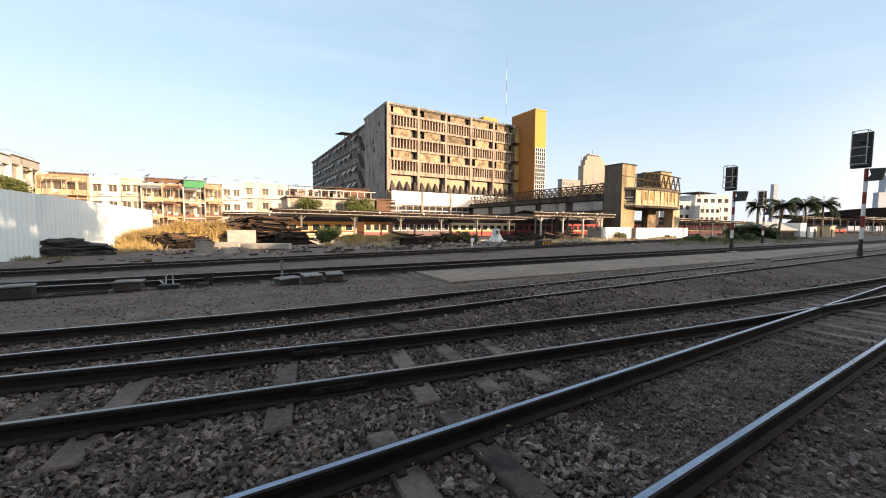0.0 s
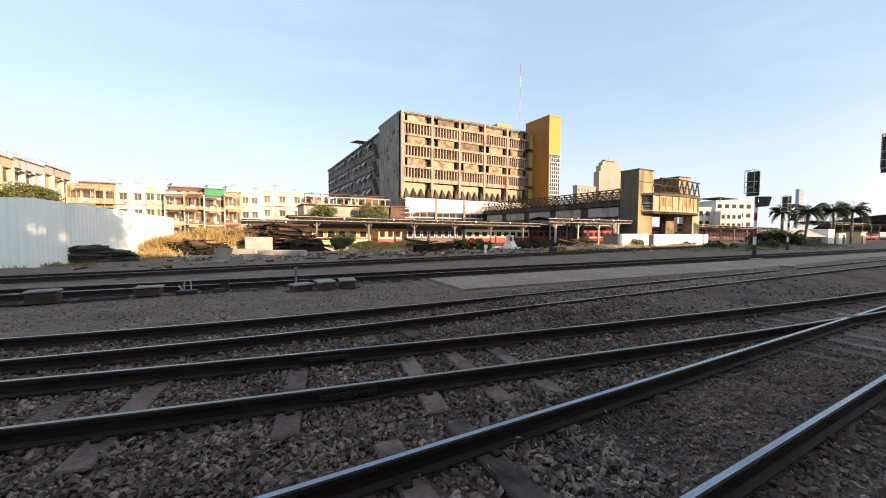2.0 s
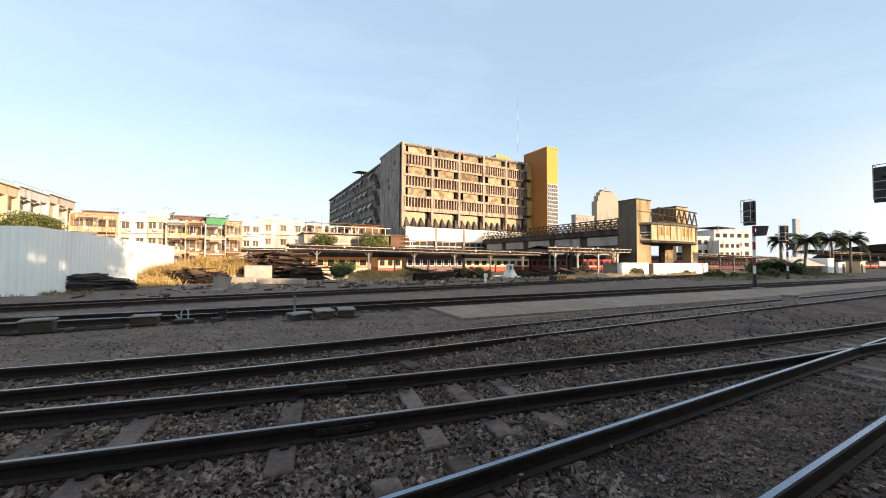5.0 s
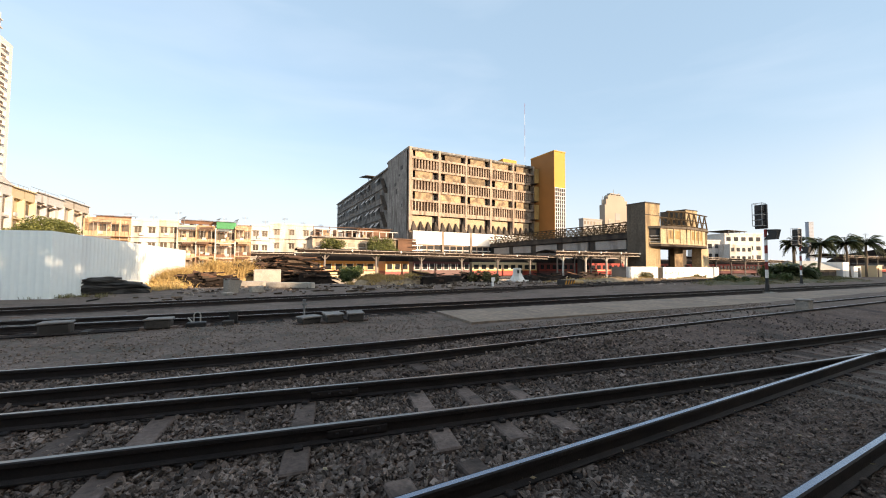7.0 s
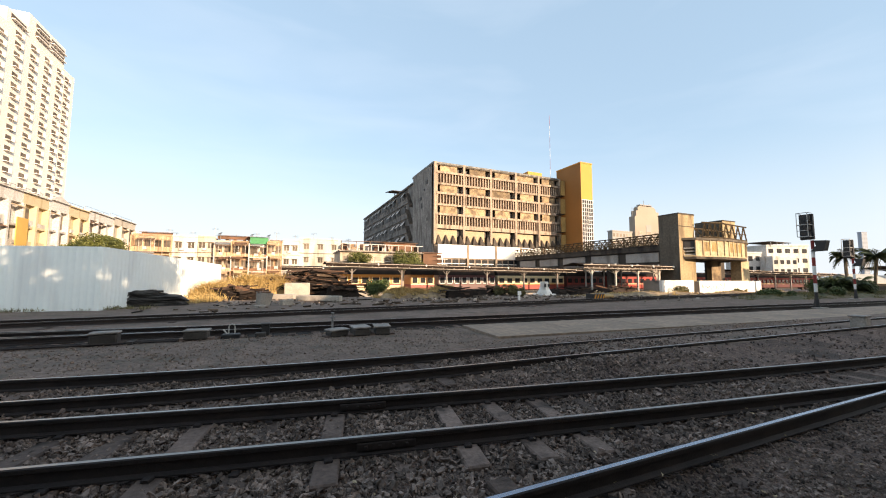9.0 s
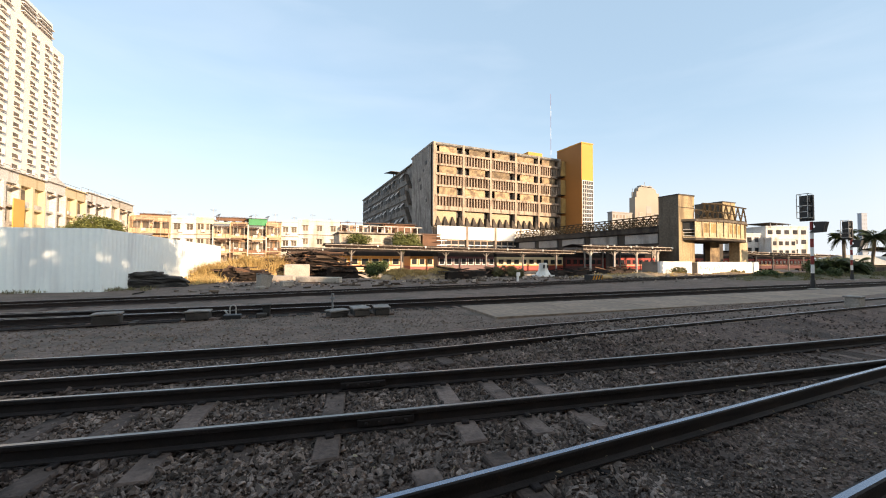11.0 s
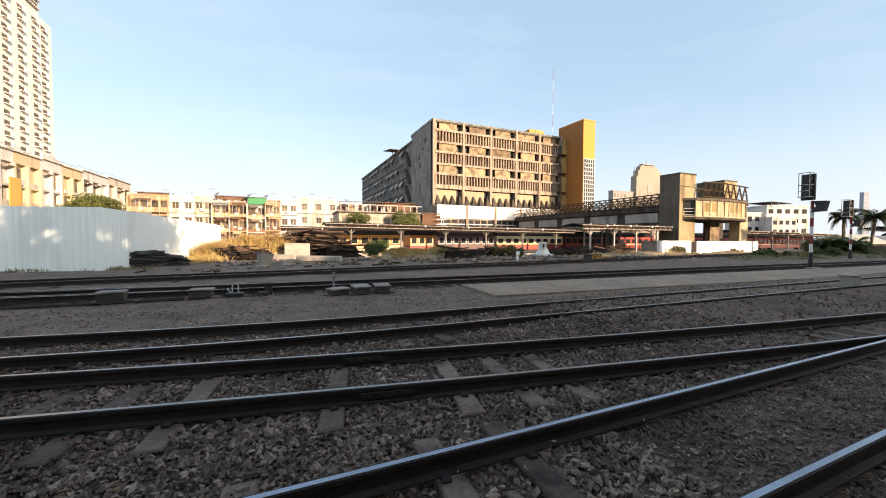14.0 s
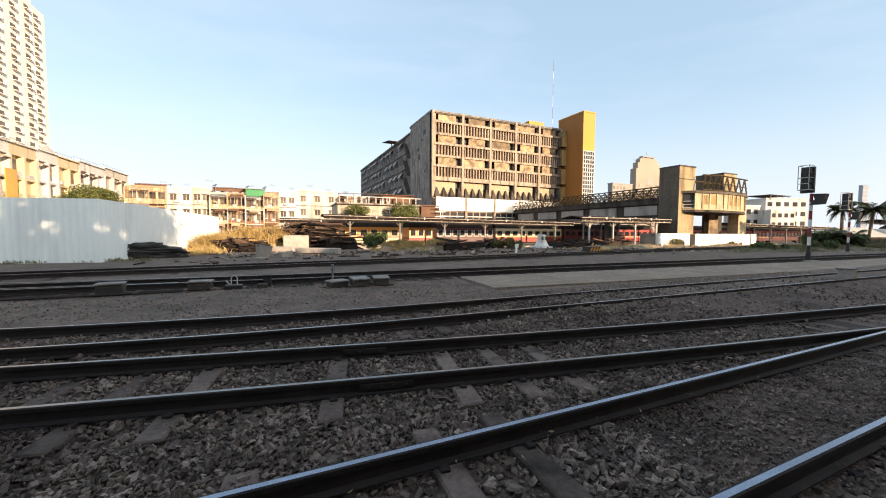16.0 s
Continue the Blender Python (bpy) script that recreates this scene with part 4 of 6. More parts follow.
signal((26.9, 10.4, 0), 5.25, 1.45, 0.6, "tall banded signal post with black head on the path")
signal((27.5, 5.16, 0), 6.3, 1.75, 0.72, "tall red and white banded signal post by the tracks")
signal((42.5, 14.0, 0), 4.85, 1.5, 0.6, "farther banded signal post beside palms")


# ---- unseen long building behind the camera, added to shade the yard ----
def build_shade_building():
    d = thing("depot_building", (0, 0, 0), "long plain unseen building added to shade the yard", "building", kind="structure")
    part("wall", box(16.5, 150, -20, -9, -0.2, 8.7), M_shop, d)
    # taller end, set to keep the fence foot and sheet stack in shadow
    part("end_wing", box(-60, 16.48, -20, -9, -0.2, 9.6), M_shop, d)
    part("wing_roof", box(-60.3, 16.7, -20.3, -8.85, 9.6, 9.75), M_roof, d)
    # raised block, placed for a longer shadow over the scrap heaps
    part("upper_storey", box(22.0, 46.0, -20, -9.2, 8.85, 12.0), M_shop, d)
    part("upper_roof", box(21.8, 46.2, -20.2, -9.0, 12.0, 12.2), M_roof, d)
    part("roof", box(16.72, 150.3, -20.3, -8.85, 8.7, 8.85), M_roof, d)


build_shade_building()


# ---- shophouses and hotel beyond the yard ----
def row_house(y0, y1, h, material, bays, label, gable=0.0, seed=0):
    """One house of the row whose fronts face +x: piers in front of recessed floors with balconies."""
    rng = random.Random(seed)
    s = thing("shophouse", (-33.5, y0, -0.8), label, "building", "shophouses", turn=90)
    w, h = y1 - y0 - 0.04, h + 0.8
    part("wall", box(0, w, 0.5, 9, 0, h - 0.1), material, s)
    part("fascia", box(0, w, -0.12, 0.5, h - 1.55, h), material, s)
    part("cornice", box(-0.03, w + 0.03, -0.4, 1.3, h, h + 0.16), M_shop_white if rng.random() < 0.5 else material, s)
    if gable:
        part("gable", prism([(0, h + 0.16), (w, h + 0.16), (w * 0.5, h + 0.16 + gable)], "y", -0.25, 0.1), material, s)
    part("roof_rail", rods([((0.3, 0.6, h + 0.9), (w - 0.3, 0.6, h + 0.9))] + [((0.3 + (w - 0.6) * k / 4, 0.6, h), (0.3 + (w - 0.6) * k / 4, 0.6, h + 0.92)) for k in range(5)], 0.035, sides=5), M_grey, s)
    part("water_tank", rods([((w * rng.uniform(0.25, 0.75), 4.5, h - 0.1), (w * 0.5, 4.5, h + 1.1))], 0.6, sides=12), rng.choice((M_grey, M_shop_white)), s)
    for i in range(bays + 1):
        x = w * i / bays
        part("pier", box(max(0, x - 0.22), min(w, x + 0.22), -0.28, 0.5, 0, h - 1.5), material, s)
    fh = (h - 1.55) / 4
    for k in range(4):
        z = k * fh
        part("floor_slab", box(0, w, -0.05, 0.5, z - 0.16, z + 0.14), material, s)
        for i in range(bays):
            a, b = w * i / bays + 0.24, w * (i + 1) / bays - 0.24
            if rng.random() < 0.8:
                part("balcony", box(a, b, -0.02, 0.1, z + 0.14, z + rng.choice((0.75, 0.95, 1.0))), rng.choice((material, M_shop_white, material)), s)
            win = part("window", box(a + (b - a) * 0.08, b - (b - a) * rng.choice((0.08, 0.4)), 0.41, 0.49, z + 0.5, z + fh - 0.45), M_shop_win, s)
            part("window_frame", box((a + b) / 2 - 0.05, (a + b) / 2 + 0.05, 0.35, 0.41, z + 0.5, z + fh - 0.45), M_shop_white, win)
            if rng.random() < 0.25:
                part("awning", prism([(-0.45, z + fh - 0.6), (0.0, z + fh - 0.35), (0.0, z + fh - 0.28), (-0.45, z + fh - 0.53)], "x", a, b), rng.choice((M_rust, M_terracotta, M_shop_white)), s)
            if rng.random() < 0.5:
                part("air_unit", box(a + 0.2, a + 1.0, -0.4, -0.06, z + 0.25, z + 0.8), M_shop_white, s)
    return s


row_house(57.6, 62.6, 12.7, M_shop_cream, 2, "cream four-storey shophouse with recessed balconies", seed=1)
row_house(62.6, 68.4, 13.0, M_shop_white, 2, "white four-storey shophouse with green-shaded windows", seed=2)
row_house(68.4, 74.3, 13.0, M_shop_ochre, 2, "ochre yellow four-storey shophouse with tall piers", seed=3)
row_house(74.3, 79.9, 13.2, M_shop_white, 2, "white four-storey shophouse with a low gable", gable=0.9, seed=4)
row_house(79.9, 86.6, 13.1, M_shop_ochre, 2, "tan four-storey shophouse with piers and balconies", seed=5)
row_house(86.6, 97.0, 13.5, M_shop_white, 3, "broad white shophouse with three bays of balconies", seed=6)
row_house(97.0, 109.2, 13.9, M_shop_cream, 3, "pale tan shophouse at the end of the row", seed=7)


def street_house(x0, x1, h, material, style, label, y=86.0):
    """One house of the far street; its front faces -y."""
    w = x1 - x0 - 0.03
    s = thing("street_house", (x0, y, -0.8), label, "building", "street houses")
    h = h + 0.8
    part("wall", box(0, w, 0, 9, 0, h), material, s)
    part("parapet", box(-0.02, w + 0.02, -0.1, 0.15, h, h + 0.35), material, s)
    fh = 2.95
    for r in range(3):
        z = h - fh * (r + 1)
        if style == "grille":
            rng = random.Random(int(x0 * 10) + r)
            part("balcony_slab", box(0, w, -1.2, 0, z - 0.12, z + 0.06), material, s)
            n = max(2, round(w / 1.6))
            for i in range(n):
                a, b = w * (i + 0.15) / n, w * (i + 0.85) / n
                part("window", box(a, b, -0.05, 0.02, z + rng.choice((0.1, 0.8)), z + fh - 0.8), M_shop_win, s)
            m = max(3, int(w / 0.6))
            for i in range(m + 1):
                part("grille_bar", box(w * i / m - 0.025, w * i / m + 0.025, -1.2, -1.15, z, z + fh - 0.12), M_rust if rng.random() < 0.6 else M_shop_white, s)
            part("balcony_panel", box(0, w, -1.18, -1.12, z, z + rng.uniform(0.5, 0.85)), rng.choice((material, M_rust, M_terracotta)), s)
            part("grille_rail", box(0, w, -1.2, -1.14, z + fh - 0.85, z + fh - 0.77), M_rust, s)
            part("pier", box(-0.08, 0.12, -1.25, 0, z, z + fh), M_shop_white if r % 2 else material, s)
            part("awning", prism([(-1.7, z + fh - 0.55), (-1.15, z + fh - 0.2), (-1.15, z + fh - 0.14), (-1.7, z + fh - 0.49)], "x", w * rng.uniform(0, 0.3), w * rng.uniform(0.6, 1.0)), rng.choice((M_rust, M_grey, M_terracotta)), s)
            for _ in range(3):
                u = w * rng.uniform(0.05, 0.8)
                part("storage_box", box(u, u + rng.uniform(0.3, 0.7), -0.9, -0.4, z + 0.06, z + rng.uniform(0.6, 1.5)), rng.choice((M_shop_white, M_rust, M_grey, M_terracotta, M_shop_win)), s)
        else:
            n = max(2, int(w / (1.5 if style == "windows" else 2.6)))
            for i in range(n):
                c = w * (i + 0.5) / n
                win = part("window", box(c - 0.5, c + 0.5, -0.05, 0.02, z + 0.8, z + 1.9), M_shop_win, s)
                part("window_frame", box(c - 0.04, c + 0.04, -0.08, -0.05, z + 0.8, z + 1.9), M_shop_white, win)
                part("hood", box(c - 0.65, c + 0.65, -0.4, 0, z + 2.0, z + 2.08), material, win)
            part("ledge", box(-0.05, w + 0.05, -0.35, 0, z - 0.08, z + 0.04), material, s)
        if style != "plain":
            part("air_unit", box(w * (0.3 + 0.2 * r), w * (0.3 + 0.2 * r) + 0.7, -1.2 if style == "grille" else -0.45, -0.9 if style == "grille" else -0.06, z + 0.3, z + 0.8), M_shop_white, s)


street_house(-26.5, -20.4, 9.3, M_terracotta, "grille", "ochre street house with flat rusty roof")
street_house(-20.4, -16.2, 9.3, M_shop_white, "windows", "white street house with wide upper windows")
street_house(-16.2, -13.2, 9.4, M_shop, "windows", "tan street house with shuttered windows")
street_house(-13.2, -10.2, 8.6, M_shop, "grille", "old street house with rusty grilled balconies")
street_house(-10.2, -7.0, 8.7, M_terracotta, "grille", "old street house with rusty grilled balconies")
street_house(-7.0, -3.6, 8.5, M_shop_white, "grille", "pale street house with grilled balconies and green screen")
street_house(-3.6, -0.7, 8.9, M_terracotta, "grille", "old street house with rusty grilled balconies")
street_house(-0.7, 2.7, 9.4, M_shop_white, "windows", "white street house with three windows a floor")
street_house(2.7, 11.6, 9.9, M_shop_white, "plain", "broad plain white block with small windows")
street_house(11.6, 17.5, 9.0, M_shop, "grille", "tan street house behind the trees")
_p = thing("yellow_banner", (-33.35, 66.0, 3.4), "plain yellow advertising panel on a shophouse", "banner")
part("panel", box(0.62, 0.72, 0, 2.3, 0, 5.9), M_banner, _p)
part("bracket", box(-0.2, 0.62, 1.0, 1.2, 2.4, 2.6), M_grey, _p)


# ---- many small pieces in one mesh ----
def rot_set(n, rng, flat=1.0):
    q = rng.normal(size=(n, 4))
    q /= np.linalg.norm(q, axis=1)[:, None]
    w, x, y, z = q.T
    return np.stack([np.stack([1 - 2 * (y * y + z * z), 2 * (x * y - z * w), 2 * (x * z + y * w)], 1), np.stack([2 * (x * y + z * w), 1 - 2 * (x * x + z * z), 2 * (y * z - x * w)], 1), np.stack([2 * (x * z - y * w), 2 * (y * z + x * w), 1 - 2 * (x * x + y * y)], 1)], 1)


def mesh_arrays(name, verts, faces, material):
    """A mesh from an array of points and an array of triangles or quads."""
    me = bpy.data.meshes.new(name)
    k = faces.shape[1]
    me.vertices.add(len(verts))
    me.vertices.foreach_set("co", verts.astype(np.float32).ravel())
    me.loops.add(faces.size)
    me.loops.foreach_set("vertex_index", faces.astype(np.int32).ravel())
    me.polygons.add(len(faces))
    me.polygons.foreach_set("loop_start", np.arange(0, faces.size, k, dtype=np.int32))
    me.update(calc_edges=True)
    me.shade_flat()
    me.materials.append(material)
    return me


def lump():
    """A rough cube whose corners the stones shift at random."""
    v = np.array([(x, y, z) for x in (-0.8, 0.8) for y in (-0.8, 0.8) for z in (-0.8, 0.8)] + [(0, 0, 0.98), (0.92, 0.1, 0.1), (-0.1, -0.95, 0.0)])
    quads = [(0, 1, 3, 2), (4, 6, 7, 5), (0, 4, 5, 1), (2, 3, 7, 6), (0, 2, 6, 4), (1, 5, 7, 3)]
    f = []
    for q in quads:
        top = {(4, 6, 7, 5): 9, (0, 4, 5, 1): 10, (1, 5, 7, 3): 8}.get(q)
        f += [(q[i], q[(i + 1) % 4], top) for i in range(4)] if top else [(q[0], q[1], q[2]), (q[0], q[2], q[3])]
    return v, np.array(f)


def stones(points, sizes, seed, material, name="stones"):
    rng = np.random.default_rng(seed)
    v, f = lump()
    n = len(points)
    shape = v[None] * (1 + rng.uniform(-0.4, 0.24, (n, len(v), 1))) + rng.uniform(-0.16, 0.16, (n, len(v), 3))
    shape = shape * rng.uniform([0.75, 0.55, 0.32], [1.35, 1.0, 0.7], (n, 3))[:, None, :]
    shape = np.einsum("nij,nkj->nki", rot_set(n, rng), shape) * (sizes / 2)[:, None, None]
    verts = (shape + points[:, None, :]).reshape(-1, 3)
    faces = (f[None] + (np.arange(n) * len(v))[:, None, None]).reshape(-1, 3)
    return mesh_arrays(name, verts, faces, material)


def build_ballast():
    """Track ballast, thick round the three near tracks, thin on trodden ground."""
    rng = np.random.default_rng(5)
    pts, size = [], []
    laid = np.array([q for q in LAID if q[1] < 7.5 and -8 < q[0] < 18])
    lay = [(88000, -6.0, 8.0, 0.4, 7.0), (9000, 8.0, 16.0, 0.4, 7.0)]
    for n, x0, x1, y0, y1 in lay:
        x, y = rng.uniform(x0, x1, n), rng.uniform(y0, y1, n)
        for a, b in zip(x, y):
            patch = noise.noise((a * 0.55, b * 0.55, 9.0))
            to_ab, to_cd, to_ef = b - f_ab(a), b - f_cd(a), b - f_ef(a)
            if -0.48 < to_ab < 0.48:
                keep = 0.55 + 0.8 * (1 - smooth(1.8, 3.4, a)) * smooth(-0.45, 0.1, patch)
            elif to_ab < -0.48:
                keep = 0.25 if a > 2.6 else 0.7
            elif to_cd < 0.55:
                keep = 0.95 if a < 3.0 else 0.95 - 0.6 * smooth(3.0, 5.0, a)
            elif to_cd < 1.0:
                keep = 0.75
            elif to_ef < 0.9:
                keep = 0.4
            else:
                keep = 0.05
            keep *= 0.7 + 0.6 * smooth(-0.35, 0.25, patch)
            if a * a + b * b > 60:
                keep *= 0.6
            if rng.random() < keep and min(abs(abs(t) - 0.53) for t in (to_ab, to_cd, to_ef)) > 0.05:
                rel = np.abs((a - laid[:, 0]) + (b - laid[:, 1]) * laid[:, 2])
                on = (rel < 0.12) & (np.abs(b - laid[:, 1]) < 0.95)
                if on.any() and rng.random() < 0.74 - 0.62 * smooth(0.012, 0.045, -laid[on, 3].max()):
                    continue
                s = 0.03 + 0.042 * rng.random() ** 1.8
                if -0.48 < to_ab < 0.48 and a > 2.5 or to_ef > 0.5:
                    s *= 0.6
                pts.append((a, b, ground_z(a, b) + s * 0.08 + 0.028 * rng.random() ** 1.5))
                size.append(s)
    me = stones(np.array(pts), np.array(size), 6, M_ballast, "ballast_stones")
    tagged(new("ballast_stones", me), "loose grey-brown crushed stone ballast between the sleepers", "gravel", kind="stuff")
    # sand and grit between the larger stones
    n = 15000
    x, y = rng.uniform(-4.5, 7.5, n), 0.35 + 5.0 * rng.random(n) ** 1.3
    p = np.array([(a, b, ground_z(a, b) + 0.012 + 0.012 * rng.random()) for a, b in zip(x, y) if min(abs(abs(b - f(a)) - 0.53) for f in (f_ab, f_cd)) > 0.05])
    tagged(new("ballast_grit", stones(p, rng.uniform(0.012, 0.03, len(p)), 8, M_grit, "ballast_grit")), "fine dusty grit lying between the ballast stones", "gravel", kind="stuff")
    # fine gravel on the trodden strips farther off
    x, y = rng.uniform(-9, 18, 17000), rng.uniform(6.4, 11.2, 17000)
    p = np.array([(a, b, ground_z(a, b) + 0.003) for a, b in zip(x, y) if not (a > 5 and b > 7.6)])
    tagged(new("fine_gravel", stones(p, 0.014 + 0.045 * rng.random(len(p)) ** 2, 7, M_grit, "fine_gravel")), "fine scattered gravel on the trodden strip", "gravel", kind="stuff")
    # rubble along the dirt bank
    n = 520
    x, y = rng.uniform(-4, 36, n), rng.normal(25.2, 1.9, n)
    ok = (y > 20.5) & (y < 31)
    p = np.array([(a, b, ground_z(a, b) + 0.03) for a, b in zip(x[ok], y[ok])])
    tagged(new("rubble", stones(p, 0.08 + 0.3 * rng.random(len(p)) ** 3, 9, M_rubble, "rubble")), "broken stones and rubble strewn on the dirt bank", "rubble", kind="stuff")
    x, y = rng.uniform(22, 62, 900), rng.uniform(17.5, 26.2, 900)
    p = np.array([(a, b, ground_z(a, b) + 0.02) for a, b in zip(x, y)])
    tagged(new("loose_stones", stones(p, 0.06 + 0.25 * rng.random(len(p)) ** 3, 12, M_rubble, "loose_stones")), "small stones strewn before the white wall", "stones", kind="stuff")
    # splinters, sticks and boards strewn on the far dirt
    n = 650
    x, y = rng.uniform(-6, 60, n), rng.normal(23.6, 2.3, n)
    ok = (y > 18.6) & (y < 27.5) & ((y < 26.2) | (x < 36)) & ~((x < -3.2) & (y > 21.5))
    x, y = x[ok], y[ok]
    n = len(x)
    cube = np.array([(a, b, c) for a in (-0.5, 0.5) for b in (-0.5, 0.5) for c in (0, 1)])
    dims = np.stack([0.12 + 0.9 * rng.random(n) ** 2.5, rng.uniform(0.04, 0.12, n), rng.uniform(0.03, 0.1, n)], 1)
    turn = rng.uniform(-1.5, 1.5, n)
    v = cube[None] * dims[:, None, :]
    co, si = np.cos(turn)[:, None], np.sin(turn)[:, None]
    v = np.stack([v[:, :, 0] * co - v[:, :, 1] * si, v[:, :, 0] * si + v[:, :, 1] * co, v[:, :, 2] + v[:, :, 0] * rng.normal(0, 0.06, n)[:, None]], 2)
    v += np.stack([x, y, np.array([ground_z(a, b) for a, b in zip(x, y)])], 1)[:, None, :]
    quads = np.array([(0, 1, 3, 2), (4, 6, 7, 5), (0, 4, 5, 1), (2, 3, 7, 6), (0, 2, 6, 4), (1, 5, 7, 3)])
    f = (quads[None] + (np.arange(n) * 8)[:, None, None]).reshape(-1, 4)
    tagged(new("wood_debris", mesh_arrays("wood_debris", v.reshape(-1, 3), f, M_debris)), "broken boards and sticks strewn on the dirt", "debris", kind="stuff")
    # fallen leaves
    n = 150
    x, y = rng.uniform(-1.5, 5.5, n), rng.uniform(0.6, 3.2, n)
    base = np.array([(-0.5, 0, 0), (0, -0.28, 0.12), (0.5, 0, 0.03), (0, 0.28, 0.14)])
    v = np.einsum("nij,kj->nki", rot_set(n, rng), base) * rng.uniform(0.03, 0.06, n)[:, None, None]
    v[:, :, 2] *= 0.45
    v += np.stack([x, y, np.full(n, 0.045)], 1)[:, None, :]
    tagged(new("fallen_leaves", mesh_arrays("fallen_leaves", v.reshape(-1, 3), np.arange(4 * n).reshape(-1, 4), M_dry_leaf)), "dry curled fallen leaves on the ballast", "leaves", kind="stuff")


def leaf_cloud(centres, radii, n, size, seed, material, name, squash=1.0, upright=0.0):
    """Leaves on and inside several overlapping clumps."""
    rng = np.random.default_rng(seed)
    c, r = np.array(centres), np.array(radii)
    k = rng.choice(len(c), n, p=r ** 2 / (r ** 2).sum())
    d = rng.normal(size=(n, 3))
    d /= np.linalg.norm(d, axis=1)[:, None]
    p = c[k] + d * (r[k] * rng.uniform(0.55, 1.08, n))[:, None] * np.array([1, 1, squash])
    base = np.array([(-0.5, 0, 0), (0, -0.3, 0.05), (0.5, 0, 0), (0, 0.3, 0.05)])
    v = np.einsum("nij,kj->nki", rot_set(n, rng), base) * rng.uniform(0.6, 1.3, n)[:, None, None] * size
    return mesh_arrays(name, (v + p[:, None, :]).reshape(-1, 3), np.arange(4 * n).reshape(-1, 4), material)


def bush(at, w, h, n, leaf, seed, label, material=None, deep=None):
    rng = random.Random(seed)
    b = thing("bush", at, label, "bush", "bushes of the yard")
    deep = deep or w
    cs = [(rng.uniform(-w, w) * 0.35, rng.uniform(-deep, deep) * 0.35, h * rng.uniform(0.3, 0.62)) for _ in range(7)]
    rs = [h * rng.uniform(0.28, 0.42) for _ in cs]
    part("foliage", leaf_cloud(cs, rs, n, leaf, seed, material or M_leaf, "foliage"), None, b)
    part("stem", rods([((0, 0, -0.1), c) for c in cs], 0.03, 0.012, 5), M_bark, b)


def tree(at, height, crown_r, n, leaf, seed, label, material=None):
    rng = random.Random(seed)
    t = thing("tree", at, label, "tree", "trees by the yard")
    cs, segs = [], []
    for i in range(13):
        a = i * 2.4
        q = rng.uniform(0.25, 1.0)
        cs.append((crown_r * 0.75 * q * math.cos(a), crown_r * 0.75 * q * math.sin(a), height - crown_r * rng.uniform(0.25, 1.15)))
        segs.append(((0, 0, height * 0.42), cs[-1]))
    part("trunk", rods([((0, 0, -0.2), (0, 0, height * 0.45))], crown_r * 0.1, crown_r * 0.065, 10), M_bark, t)
    part("limbs", rods(segs, crown_r * 0.035, crown_r * 0.01, 6), M_bark, t)
    part("crown", leaf_cloud(cs, [crown_r * rng.uniform(0.3, 0.48) for _ in cs], n, leaf, seed, material or M_leaf, "crown", 0.8), None, t)


def tufts(name, spots, blades, length, seed, material, label):
    """Dry grass: thin bent blades that spring from many roots."""
    rng = np.random.default_rng(seed)
    n = len(spots) * blades
    root = np.repeat(np.array(spots), blades, 0)
    root[:, :2] += rng.normal(0, 0.16, (n, 2))
    tall = np.repeat(rng.uniform(0.55, 1.15, len(spots)), blades)
    lean = rng.normal(0, 0.45, (n, 2))
    L = length * tall * rng.uniform(0.4, 1.25, n)
    side = rng.normal(size=(n, 2))
    side = side / np.linalg.norm(side, axis=1)[:, None] * 0.013
    z = np.zeros((n, 1))
    a = root + np.hstack([side, z])
    b = root - np.hstack([side, z])
    mid = root + np.hstack([lean * L[:, None] * 0.4, (L * 0.62)[:, None]])
    tip = root + np.hstack([lean * L[:, None] * 1.1, (L * 0.9)[:, None]])
    v = np.stack([a, b, mid - np.hstack([side, z]) * 0.8, mid + np.hstack([side, z]) * 0.8, tip, tip + np.hstack([side, z]) * 0.2], 1).reshape(-1, 3)
    k = (np.arange(n) * 6)[:, None]
    f = np.concatenate([k + np.array([[0, 1, 2, 3]]), k + np.array([[3, 2, 4, 5]])])
    return tagged(new(name, mesh_arrays(name, v, f, material)), label, "grass", kind="stuff")


